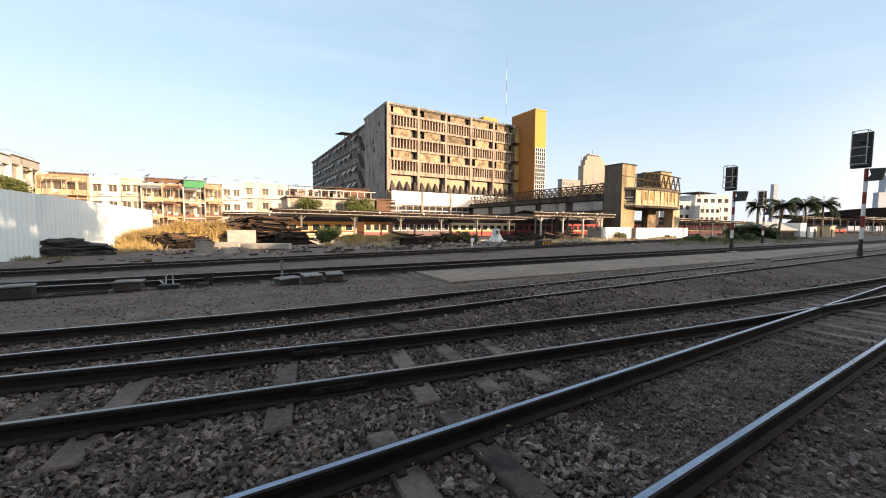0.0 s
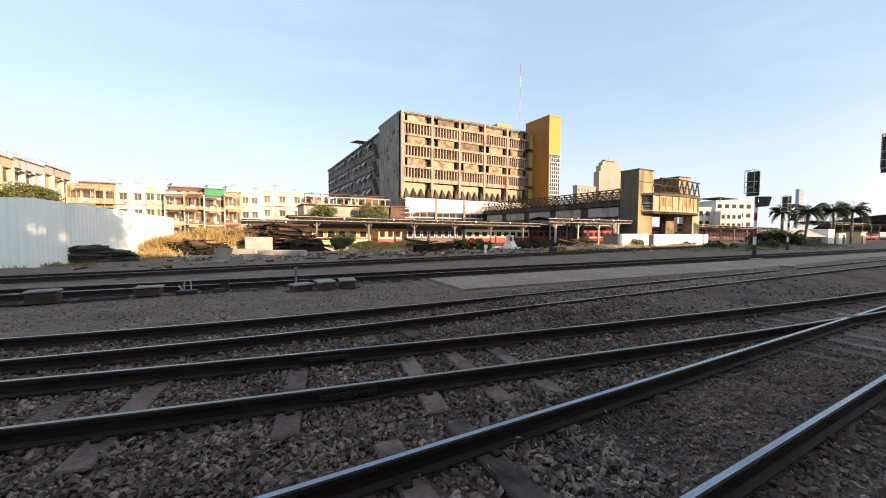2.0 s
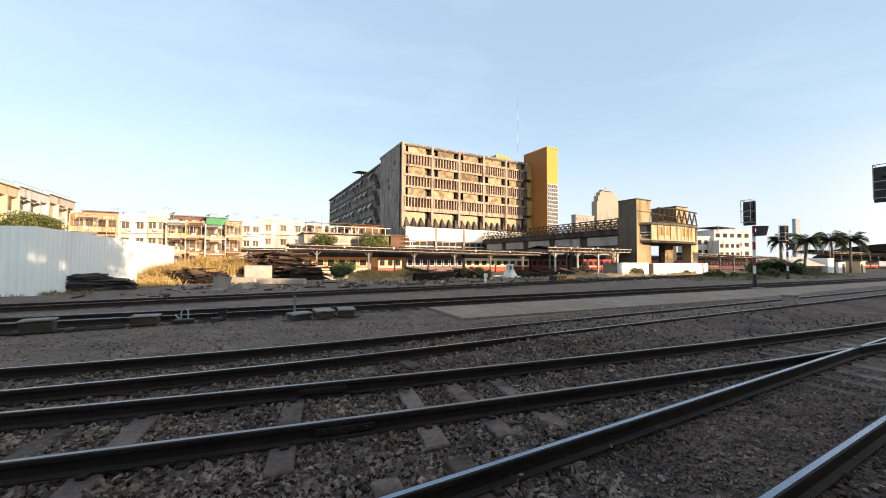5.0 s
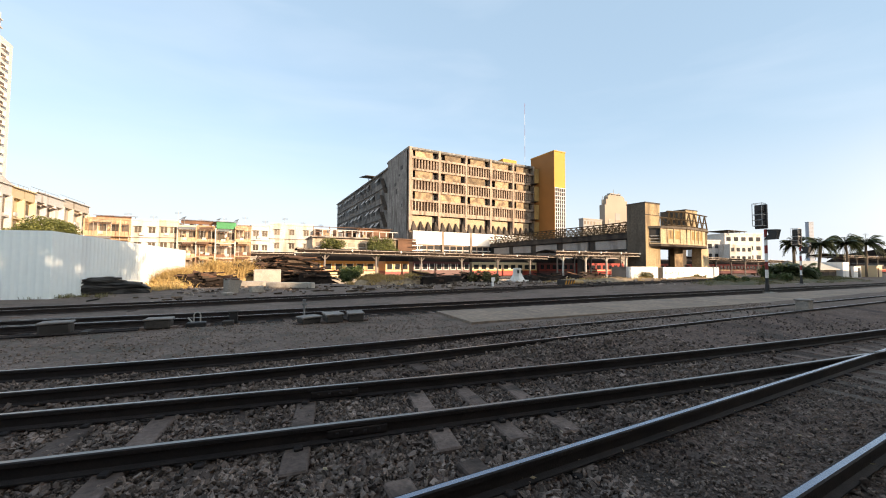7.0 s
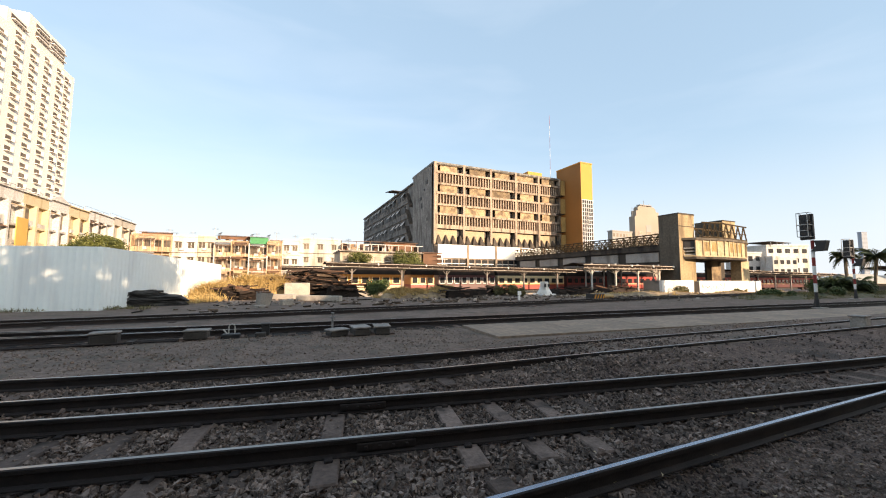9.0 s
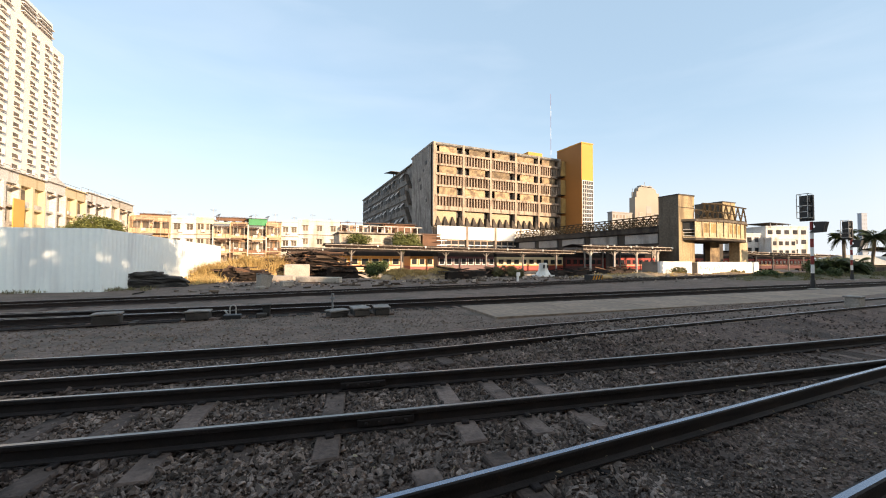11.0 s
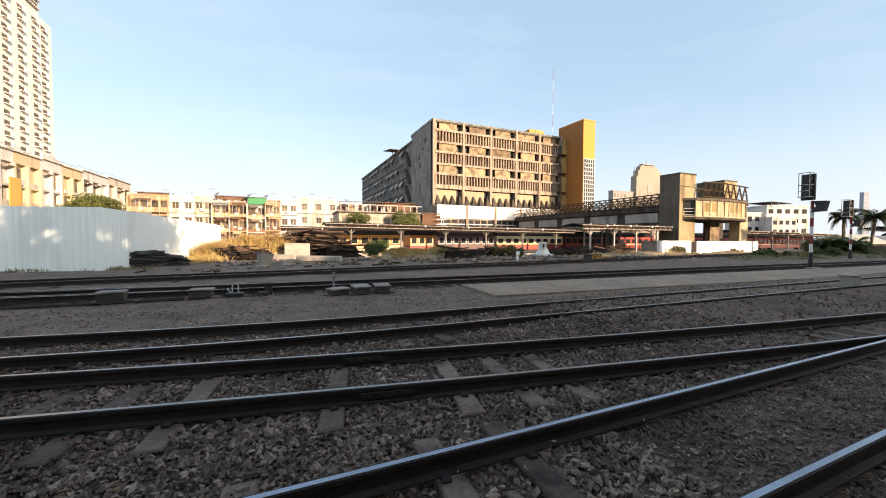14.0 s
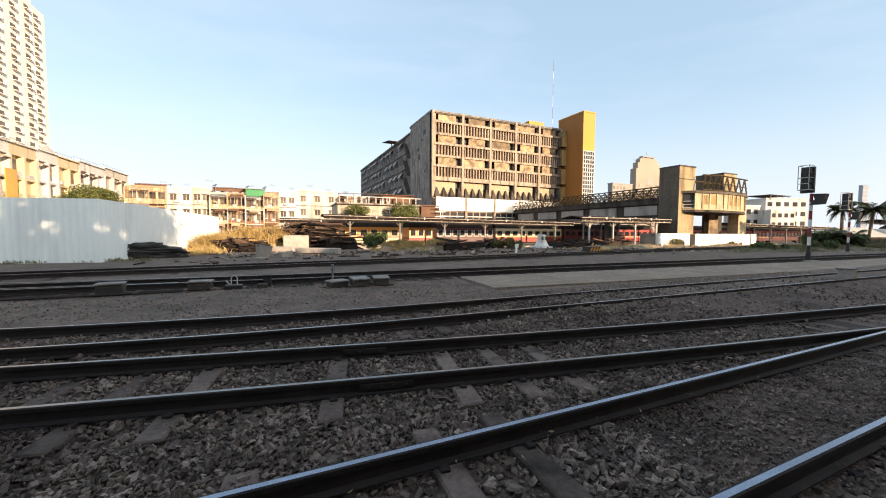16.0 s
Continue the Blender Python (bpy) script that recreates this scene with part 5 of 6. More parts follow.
# ---- hotel ----
def build_hotel():
    h = thing("hotel_tower", (-68.8, 108, -1), "tall cream hotel tower with rows of small windows", "building")
    part("wall", box(-18, 0, 0, 19.5, 0, 68.6), M_hotel, h)
    part("middle_wall", box(-18, 0, 19.5, 28.0, 0, 72.4), M_hotel, h)
    part("high_wall", box(-18, 0, 28.0, 46.2, 0, 76.6), M_hotel, h)
    part("side_bay", box(-16, -0.6, 46.2, 54.2, 0, 70.6), M_hotel, h)
    part("crown_wall", box(-17.5, -1.0, 30, 45.0, 76.6, 77.4), M_hotel, h)
    hole = mesh_of("window", box(-0.05, 0.06, -1.15, 1.15, -0.65, 0.65), M_hotel_window)
    ledge = mesh_of("ledge", box(0.0, 0.7, -1.3, 1.3, -0.85, -0.66), M_hotel)
    side = mesh_of("side_fin", box(0.0, 0.7, 1.15, 1.3, -0.66, 0.7), M_hotel)
    for c in range(8):
        y = 50.2 - 6.45 * c if c else 49.6
        for r in range(23 if c < 5 else 22):
            ob = new("window", hole)
            ob.parent = h
            ob.location = (0.0 if c else -0.6, y, 4.5 + 2.88 * r)
            for me in (ledge, side):
                q = new(me.name, me)
                q.parent = ob
    for y0, y1, z in ((38.5, 45.6, 75.0), (31.0, 37.6, 75.0), (38.5, 45.6, 72.6), (31.0, 37.6, 72.6), (21.0, 27.0, 71.2)):
        part("loggia", box(0.0, 0.08, y0, y1, z - 0.75, z + 0.6), M_hotel_window, h)
        part("loggia_rail", box(0.1, 0.8, y0, y1, z - 1.0, z - 0.75), M_hotel, h)


build_hotel()


# ---- houses between the shop row and the office block ----
def build_low_house():
    h = thing("low_house", (7.6, 57.0, -0.8), "old low ochre building with rusty roof and cluttered terrace", "building")
    part("wall", box(0, 13.2, 0, 7, 0, 6.3), M_shop, h)
    part("terrace_slab", box(-0.2, 13.4, -0.6, 7.2, 6.3, 6.5), M_conc, h)
    for i in range(8):
        w = part("window", box(0.5 + 1.6 * i, 1.6 + 1.6 * i, -0.06, 0.02, 4.2, 5.6), M_muted_glass, h)
        part("window_frame", box(0.5 + 1.6 * i, 1.6 + 1.6 * i, -0.1, -0.06, 4.85, 4.93), M_shop_white, w)
    for i in range(12):
        part("baluster", box(0.2 + 1.1 * i, 0.3 + 1.1 * i, -0.5, -0.4, 6.5, 7.5), M_shop_white, h)
    part("terrace_rail", box(0, 13.2, -0.5, -0.4, 7.45, 7.55), M_shop_white, h)
    part("shack_wall", box(7.5, 12.8, 2, 6.5, 6.5, 8.2), M_rust, h)
    part("shack_roof", prism([(1.6, 8.1), (7.0, 8.5), (7.0, 8.6), (1.6, 8.2)], "x", 7.2, 13.1), M_rust, h)
    rng = random.Random(77)
    for i in range(34):
        u, v, k = rng.uniform(0, 12.6), rng.uniform(0, 3.5), rng.uniform(0.3, 1.3)
        part("storage_box", box(u, u + rng.uniform(0.2, 0.9), v, v + 0.5, 6.5, 6.5 + k), rng.choice((M_rust, M_terracotta, M_shop_white, M_grey, M_board, M_shop)), h)
    part("terrace_frame", rods([((u, 0.2, 6.5), (u + rng.uniform(-0.1, 0.1), 0.2, 8.0)) for u in (0.2, 2.4, 4.6, 6.8, 9.0)] + [((0.2, 0.2, 7.9), (9.0, 0.2, 8.05)), ((0.2, 0.2, 7.2), (9.0, 0.2, 7.3))], 0.05, sides=5), M_rust, h)
    for i in range(3):
        part("water_tank", rods([((2 + 1.3 * i, 4, 6.5), (2 + 1.3 * i, 4, 7.9))], 0.55, sides=14), M_shop_white if i else M_grey, h)
    s = thing("brown_shed", (20.9, 56.5, -0.8), "dark brown sheet metal shed beside the office block", "shed")
    part("wall", box(0, 3.2, 0, 5, 0, 6.4), M_rust, s)
    part("roof", prism([(-0.3, 6.4), (5.2, 6.9), (5.2, 7.0), (-0.3, 6.5)], "x", -0.2, 3.4), M_rust, s)
    p = thing("antenna_post", (23.9, 55.5, -0.8), "white post with crossing arms", "post")
    part("pole", rods([((0, 0, 0), (0, 0, 6.4))], 0.06, sides=6), M_white, p)
    for z in (4.6, 5.4, 6.1):
        part("arm", box(-0.9, 0.9, -0.05, 0.05, z, z + 0.12), M_white, p)


build_low_house()


def build_roof_clutter():
    rng = random.Random(4)
    for i, (x, y, w, h, m, lab) in enumerate(((-25.6, 87, 5.0, 1.5, M_rust, "rusty corrugated rooftop shelter"), (-13.0, 87, 6.0, 1.45, M_rust, "rusty rooftop lean-to on the shophouses"), (-6.9, 85.2, 3.4, 1.3, M_green, "bright green sheet screen on a roof terrace"), (-3.3, 87, 2.6, 0.9, M_terracotta, "brown sheet rooftop shed"), (0.2, 88, 2.4, 0.8, M_rust, "small rusty rooftop shed"))):
        s = thing("roof_shelter", (x, y, 8.55), lab, "shelter", "rooftop shelters")
        part("screen", box(0, w, 0, 0.08, -0.1 if m is M_green else 0.5 * h, h), m, s)
        if m is not M_green:
            for k in range(7):
                u = rng.uniform(0, w - 0.5)
                part("storage_box", box(u, u + rng.uniform(0.25, 0.7), 0.3, 0.9, 0, rng.uniform(0.4, 0.9) * h), rng.choice((M_rust, M_shop_white, M_grey, M_terracotta, M_shop_win)), s)
            part("rail", rods([((0, -0.2, 0.75), (w, -0.2, 0.75)), ((0, -0.2, 0.4), (w, -0.2, 0.4))], 0.03, sides=4), M_rust, s)
        part("roof", prism([(-0.4, h), (3, h + 0.35), (3, h + 0.43), (-0.4, h + 0.08)], "x", -0.3, w + 0.3), m if m is not M_green else M_grey, s)
        for k in range(4):
            part("post", box(w * k / 3 - 0.05, w * k / 3 + 0.05, 2.6, 2.7, 0, h + 0.3), M_grey, s)
    for i, (x, y, r) in enumerate(((-12.4, 86.4, 0.5), (-6.6, 86.2, 0.45), (-3.4, 86.5, 0.5))):
        d = thing("satellite_dish", (x, y, 9.75), "dark mesh satellite dish tilted on a roof", "satellite dish", "roof dishes")
        bm = bmesh.new()
        rod(bm, (0, 0, 0), (-0.18 * r, -0.15 * r, 0.35 * r), 0.25 * r, r, 14)
        part("bowl", bm, M_grey, d).location = (0, 0, 0.5)
        part("stand", rods([((0, 0, -1.8), (0, 0, 0.55))], 0.05, sides=6), M_grey, d)
    for i in range(11):
        x, y = (-25.4 + 3.9 * i, 88.5)
        a = thing("roof_antenna", (x, y, 8.2), "thin metal television antenna on a roof", "antenna", "roof antennas")
        zz = rng.uniform(2.2, 3.6)
        part("mast", rods([((0, 0, -1), (0, 0, zz))], 0.035, sides=5), M_grey, a)
        part("bars", rods([((-0.6, 0, zz - 0.15 * k), (0.6, 0, zz - 0.15 * k)) for k in range(1, 4)], 0.02, sides=4), M_grey, a)


build_roof_clutter()


# ---- scrap, timber and concrete lying beyond the tracks ----
def board(name, at, size, turn, material, label="", tilt=(0, 0), category="", group="", bevel=0.02):
    bm = box(-size[0] / 2, size[0] / 2, -size[1] / 2, size[1] / 2, 0, size[2], bevel)
    for v in bm.verts:
        v.co += noise.noise_vector(v.co * 1.3 + Vector(at)) * min(0.03, size[2] * 0.12)
    ob = part(name, bm, material)
    ob.matrix_basis = pose(*at, tilt[0], tilt[1], turn)
    return tagged(ob, label, category, group)


def timber_pile(at, w, d, h, n, seed, label, material=None, long=2.6):
    rng = random.Random(seed)
    pile = thing("timber_pile", at, label, "timber pile", "scrap heaps")
    core = bmesh.new()
    bx(core, -w * 0.42, w * 0.42, -d * 0.35, d * 0.35, -0.3, h * 0.72)
    for v in core.verts:
        if v.co.z > 0:
            v.co.x *= 0.8
            v.co.y *= 0.7
    part("base_mound", core, M_scrap, pile)
    for i in range(n):
        z = h * (i / n) ** 0.85
        shrink = 1 - 0.45 * (z / h)
        L = rng.uniform(0.6, 1.15) * long
        thick = rng.random() < 0.16
        ob = part("timber", box(-L / 2, L / 2, -rng.uniform(0.02, 0.08) - 0.05 * thick, rng.uniform(0.02, 0.08), 0, rng.uniform(0.03, 0.1) + 0.1 * thick, 0.008), rng.choice((material or M_scrap, material or M_scrap, M_scrap, M_board, M_board, M_rust if rng.random() < 0.5 else M_debris)), pile)
        ob.matrix_basis = pose(rng.uniform(-w, w) / 2 * shrink * 0.9, rng.uniform(-d, d) / 2 * shrink, z, rng.uniform(-9, 9), rng.gauss(0, 8), rng.gauss(0, 34))


timber_pile((2.4, 35.8, -0.3), 6.2, 4.2, 2.45, 240, 1, "dark heap of old sleepers and timbers", long=3.0)
timber_pile((0.3, 35.0, -0.3), 4.2, 3.0, 1.75, 120, 11, "reddish brown heap of broken boards in dry grass", M_board, 2.3)
timber_pile((-2.95, 28.9, -0.05), 3.2, 2.2, 0.85, 60, 2, "low heap of dark scrap wood in dry grass", long=1.9)
timber_pile((4.6, 32.6, -0.1), 3.4, 2.4, 1.25, 44, 3, "brown heap of broken timbers")
timber_pile((13.2, 27.0, 0.0), 3.6, 2.4, 0.75, 26, 5, "dark heap of rails and timbers lying on dirt", M_bridge, 2.4)
timber_pile((17.0, 29.0, 0.0), 4.0, 2.4, 0.7, 24, 6, "low heap of scrap beside the platform", long=2.2)
timber_pile((25.5, 27.5, 0.0), 6.0, 2.4, 0.7, 34, 7, "rubble and timbers along the platform edge", long=1.6)
timber_pile((31.5, 27.6, 0.0), 5.5, 2.4, 0.8, 34, 8, "rubble and broken timbers near the tower", long=1.6)


def sheet_stack():
    s = thing("sheet_stack", (-6.35, 24.4, 0), "sagging stack of black rubber sheets and mats by the fence", "stack")
    rng = random.Random(11)
    for i in range(16):
        w = 3.1 * (1 - 0.022 * i) * rng.uniform(0.88, 1.05) if i < 11 else rng.uniform(1.0, 1.7)
        bm = bmesh.new()
        t, d = rng.uniform(0.07, 0.11), 0.62
        rows = []
        for k in range(9):
            u = -w / 2 + w * k / 8
            sag = 0.025 * math.sin(k * 0.9 + i) - (0.07 * rng.random() if k in (0, 8) else 0)
            rows.append([bm.verts.new((u, v + 0.03 * rng.uniform(-1, 1), z + sag)) for v in (-d, d) for z in (0, t)])
        for a, b in zip(rows, rows[1:]):
            for q in ((0, 2), (2, 3), (3, 1), (1, 0)):
                bm.faces.new((a[q[0]], a[q[1]], b[q[1]], b[q[0]]))
        bm.faces.new([rows[0][k] for k in (0, 1, 3, 2)])
        bm.faces.new([rows[-1][k] for k in (0, 2, 3, 1)])
        bmesh.ops.recalc_face_normals(bm, faces=bm.faces[:])
        ob = part("sheet", bm, M_black, s)
        ob.matrix_basis = pose(rng.uniform(-0.12, 0.12) - (0.45 if i > 10 else 0), rng.uniform(-0.12, 0.12), -0.03 + 0.051 * i, 0, rng.uniform(-1.5, 1.5), 12 + rng.uniform(-5, 5))


sheet_stack()
board("concrete_block", (1.0, 32.6, 0.0), (1.95, 1.0, 1.08), -4, M_conc_pale, "large weathered pale concrete block among scrap", category="concrete block", bevel=0.05)
board("concrete_beam", (2.1, 25.4, 0.0), (3.3, 0.4, 0.36), -39, M_conc_pale, "long pale concrete beam lying on the ground", category="concrete beam")
board("concrete_beam", (-0.1, 28.2, 0.0), (1.9, 0.5, 0.34), -30, M_conc_pale, "short pale concrete beam lying on the ground", category="concrete beam")
board("stone_block", (0.15, 22.4, -0.02), (0.62, 0.45, 0.3), 20, M_conc_pale, "pale broken stone lump on the dirt", category="stone")
board("stone_block", (-1.1, 21.0, -0.02), (0.5, 0.35, 0.14), 50, M_conc, "small flat pale stone on the dirt", category="stone")


def cone_block():
    c = thing("concrete_footing", (-1.05, 22.2, 0), "tapered old concrete footing with rusty cap", "concrete footing")
    bm = bmesh.new()
    rod(bm, (0, 0, -0.1), (0.1, 0, 0.7), 0.34, 0.44, 9)
    part("body", bm, M_conc, c)
    part("cap", box(-0.25, 0.42, -0.33, 0.3, 0.68, 0.76, 0.03), M_rust, c)


cone_block()


def bell_pedestal():
    p = thing("white_pedestal", (22.4, 27.8, -0.05), "white-painted stepped pedestal with niches", "pedestal")
    part("plinth", box(-0.75, 0.75, -0.75, 0.75, 0, 0.18, 0.03), M_white, p)
    prof = [(0.85, 0.2), (0.8, 0.3), (0.6, 0.55), (0.5, 0.8), (0.47, 1.25), (0.38, 1.3)]
    bm = bmesh.new()
    rings = [[bm.verts.new((r * math.cos(math.pi * (k + 0.5) / 4) * 0.85, r * math.sin(math.pi * (k + 0.5) / 4) * 0.85, z)) for k in range(8)] for r, z in prof]
    for a, b in zip(rings, rings[1:]):
        for k in range(8):
            bm.faces.new((a[k], a[(k + 1) % 8], b[(k + 1) % 8], b[k]))
    bm.faces.new(rings[-1])
    part("body", bm, M_white, p)
    for x in (-0.2, 0.2):
        part("niche", box(x - 0.08, x + 0.08, -0.43, -0.34, 0.8, 1.12), M_dark, p)


bell_pedestal()


def striped_block():
    b = thing("buffer_block", (21.6, 20.9, 0), "low ochre block with black and yellow warning stripes", "block")
    part("body", box(-0.6, 0.6, -0.35, 0.35, -0.05, 0.42, 0.02), M_black, b)
    for i in range(4):
        part("stripe", prism([(-0.5 + 0.28 * i, 0.02), (-0.38 + 0.28 * i, 0.02), (-0.22 + 0.28 * i, 0.38), (-0.34 + 0.28 * i, 0.38)], "y", -0.362, -0.351), M_yellow, b)
    board("sand_bag_row", (23.2, 21.6, 0), (2.0, 0.7, 0.32), 8, M_straw_sand, "low heap of ochre sand beside the block", category="sand heap", bevel=0.12)
    m = thing("marker_post", (15.75, 22.4, 0), "short white distance marker post", "marker")
    part("post", box(-0.07, 0.07, -0.05, 0.05, -0.05, 0.45), M_white, m)
    part("plate", box(-0.16, 0.16, -0.07, -0.05, 0.35, 0.62), M_white, m)


striped_block()


# ---- point machines, boxes and posts beside the tracks ----
def point_machine(at, L, W, Hh, turn, label, body=None):
    p = thing("point_machine", at, label, "point machine", "track-side machines", turn=turn)
    case, lid = box(-L / 2, L / 2, -W / 2, W / 2, 0.0, Hh, 0.03), box(-L / 2 - 0.02, L / 2 + 0.02, -W / 2 - 0.02, W / 2 + 0.02, Hh, Hh + 0.045, 0.015)
    for bm in (case, lid):
        bmesh.ops.subdivide_edges(bm, edges=bm.edges[:], cuts=2, use_grid_fill=True)
        for v in bm.verts:
            v.co += noise.noise_vector(v.co * 6 + Vector(at)) * 0.022
    # dark case and pale lid put side shade and top light into colour
    part("case", case, body or M_machine, p)
    part("lid", lid, M_canopy_post, p)
    part("base", box(-L / 2 - 0.12, L / 2 + 0.12, -W / 2 + 0.05, W / 2 - 0.05, -0.05, 0.04), M_sleeper, p)


point_machine((-3.72, 10.9, 0), 0.5, 0.36, 0.24, 6, "grey point machine case beside the rails")
point_machine((-1.95, 10.95, 0), 0.5, 0.34, 0.2, -4, "low grey point machine beside the rails")
point_machine((1.95, 10.2, 0), 0.44, 0.5, 0.19, 4, "grey concrete-lidded cable box beside the tracks")
point_machine((2.55, 10.2, 0), 0.42, 0.5, 0.19, -6, "grey cable box standing by its twin")
point_machine((1.35, 10.3, -0.02), 0.5, 0.35, 0.16, 20, "low dark cable box in the gravel")
point_machine((16.6, 5.45, 0.05), 0.42, 0.36, 0.36, 2, "pale grey junction case between the dull rails", M_conc)


def lever(at, label):
    p = thing("point_lever", at, label, "point lever", "hand levers")
    part("frame", box(-0.22, 0.2, -0.12, 0.12, -0.08, 0.09, 0.02), M_black, p)
    arc = [(0.07 * math.cos(math.pi * k / 6), 0, 0.26 + 0.07 * math.sin(math.pi * k / 6)) for k in range(7)]
    pts = [(0.07, 0, 0.05)] + arc + [(-0.07, 0, 0.1)]
    part("hoop", rods(list(zip(pts, pts[1:])), 0.016, sides=6), M_post, p, "pale worn steel hoop")
    part("link_arm", rods([((-0.08, 0, 0.06), (-0.2, 0.05, 0.2))], 0.02, sides=6), M_post, p)


lever((-1.2, 11.0, 0), "hand point lever with pale hoop beside the rails")


def relay_stub(at, label):
    p = thing("relay_box", at, label, "relay box", "track-side machines")
    part("body", box(-0.1, 0.1, -0.1, 0.1, -0.1, 0.26, 0.02), M_black, p)
    part("cap", box(-0.13, 0.13, -0.13, 0.13, 0.26, 0.3, 0.012), M_machine, p)
    part("foot", box(-0.24, 0.02, -0.3, -0.1, -0.1, 0.08, 0.02), M_machine, p)


relay_stub((-0.42, 11.25, 0), "small black relay box beside the rails")


def rodding():
    """Point rods and pipes that run beside the rails."""
    rng = random.Random(19)
    for k, y in enumerate((10.72, 10.86, 12.75)):
        r = thing("point_rod", (0, 0, 0), "long dark steel point rod lying beside the rails", "rod", "point rods")
        pts = [(-9.5 + 0.9 * i, y + 0.01 * rng.uniform(-1, 1) - 0.03 * (-9.5 + 0.9 * i) * (k == 2), 0.02 + 0.02 * rng.random()) for i in range(9 if k < 2 else 24)]
        part("pipe", rods([(pts[0], pts[-1])], 0.024, sides=6), M_rail_side, r)
        for q in pts[1::3]:
            part("guide", box(q[0] - 0.06, q[0] + 0.06, q[1] - 0.08, q[1] + 0.08, -0.1, q[2] + 0.03), M_machine, r)


rodding()
pp = thing("track_post", (1.31, 11.0, 0), "short grey post with a crossbar beside the track", "post")
part("pole", rods([((0, 0, -0.1), (0, 0, 0.5))], 0.03, sides=7), M_grey, pp)
part("crossbar", box(-0.07, 0.07, -0.025, 0.025, 0.4, 0.44), M_grey, pp)
part("cap", rods([((0, 0, 0.5), (0, 0, 0.55))], 0.045, sides=7), M_grey, pp)


# ---- plants ----
bush((7.7, 33.0, 0), 2.2, 1.55, 4200, 0.17, 21, "dense dark green bush among dry grass", M_leaf)
bush((18.0, 27.2, 0), 2.6, 1.15, 3000, 0.13, 22, "olive green bush beside the platform", M_olive)
bush((37.9, 25.2, 0), 2.0, 0.95, 1200, 0.13, 23, "small green bush at the white wall", M_olive)
bush((48.2, 25.2, 0), 1.6, 0.55, 700, 0.12, 24, "low weedy bush at the white wall", M_olive)
bush((38.5, 17.2, 0), 4.2, 0.85, 1800, 0.15, 25, "low dark green scrub behind the signal", M_leaf, 2.0)
bush((44.5, 16.6, 0), 5.0, 1.0, 1800, 0.15, 26, "scrub beneath the palms", M_leaf, 2.0)
bush((52.5, 19.2, 0), 4.2, 1.9, 3600, 0.17, 27, "dense green shrubs beneath the palms", M_leaf, 2.4)
bush((58.6, 18.9, 0), 4.0, 1.7, 3400, 0.17, 28, "dense green shrubs beneath the palms", M_leaf, 2.4)
tree((-14.0, 38.0, -0.6), 5.45, 2.7, 30000, 0.14, 31, "broad rounded dark green tree behind the fence", M_crown)
tree((10.2, 54.0, -0.8), 6.0, 2.0, 5200, 0.2, 32, "small green tree before the low house", M_crown)
tree((17.6, 54.3, -0.8), 6.7, 2.8, 8000, 0.22, 33, "spreading green tree behind the canopy", M_crown)
_r = random.Random(8)
def dome(x, y, hills):
    """Height of several soft hills at a place."""
    return max(h * max(0.0, 1 - ((x - a) / w) ** 2 - ((y - b) / d) ** 2) ** 0.8 for a, b, w, d, h in hills)


def mound(name, hills, material, label):
    """A low uneven heap of loose earth with one or more crests."""
    x0, x1 = min(a - w for a, b, w, d, h in hills), max(a + w for a, b, w, d, h in hills)
    y0, y1 = min(b - d for a, b, w, d, h in hills), max(b + d for a, b, w, d, h in hills)
    bm = bmesh.new()
    nx, ny = int((x1 - x0) / 0.16), int((y1 - y0) / 0.16)
    grid = []
    for i in range(nx + 1):
        for j in range(ny + 1):
            x, y = x0 + (x1 - x0) * i / nx, y0 + (y1 - y0) * j / ny
            z = dome(x, y, hills)
            grid.append(bm.verts.new((x, y, ground_z(x, y) - 0.05 + z * (1 + 0.35 * noise.noise((x * 2.3, y * 2.3, 1))) + 0.05 * noise.noise((x * 6, y * 6, 2)) * min(1, z * 4))))
    for i in range(nx):
        for j in range(ny):
            q = i * (ny + 1) + j
            bm.faces.new((grid[q], grid[q + ny + 1], grid[q + ny + 2], grid[q + 1]))
    tagged(new(name, mesh_of(name, bm, material)), label, "earth mound", "mounds of earth")


GOLD = [(-2.7, 34.0, 2.0, 1.6, 1.35), (-4.2, 32.2, 1.8, 1.6, 0.6), (-0.9, 34.6, 1.9, 1.4, 1.5), (-4.7, 30.0, 1.4, 1.4, 0.35)]
PALE = [(8.3, 27.9, 1.6, 1.0, 0.6), (10.0, 27.9, 1.7, 1.0, 0.6), (12.0, 27.8, 2.0, 1.1, 0.8)]
mound("earth_mound", GOLD, M_straw_sand, "ochre earth mound under tall dry grass")
mound("earth_mound", PALE, M_mound, "brown earth mound under pale dry grass")


def on_hills(n, hills, seed, spread=0.62):
    r, out = random.Random(seed), []
    for i in range(n):
        a, b, w, d, h = hills[i % len(hills)]
        x, y = r.gauss(a, w * spread * 0.6), r.gauss(b, d * spread * 0.6)
        out.append((x, y, ground_z(x, y) - 0.06 + dome(x, y, hills)))
    return out


tufts("dry_grass", on_hills(380, GOLD, 8), 46, 0.95, 41, M_straw, "tall sunlit golden dry grass by the fence end")
tufts("brown_grass", [(_r.gauss(-4.6, 0.7), _r.gauss(27.6, 1.3), 0.0) for _ in range(70)], 30, 0.42, 46, M_straw, "brown dry grass at the fence end")
tufts("dry_grass_strip", on_hills(150, PALE, 9, 0.8), 50, 0.36, 42, M_straw, "pale dry grass on the dirt bank")
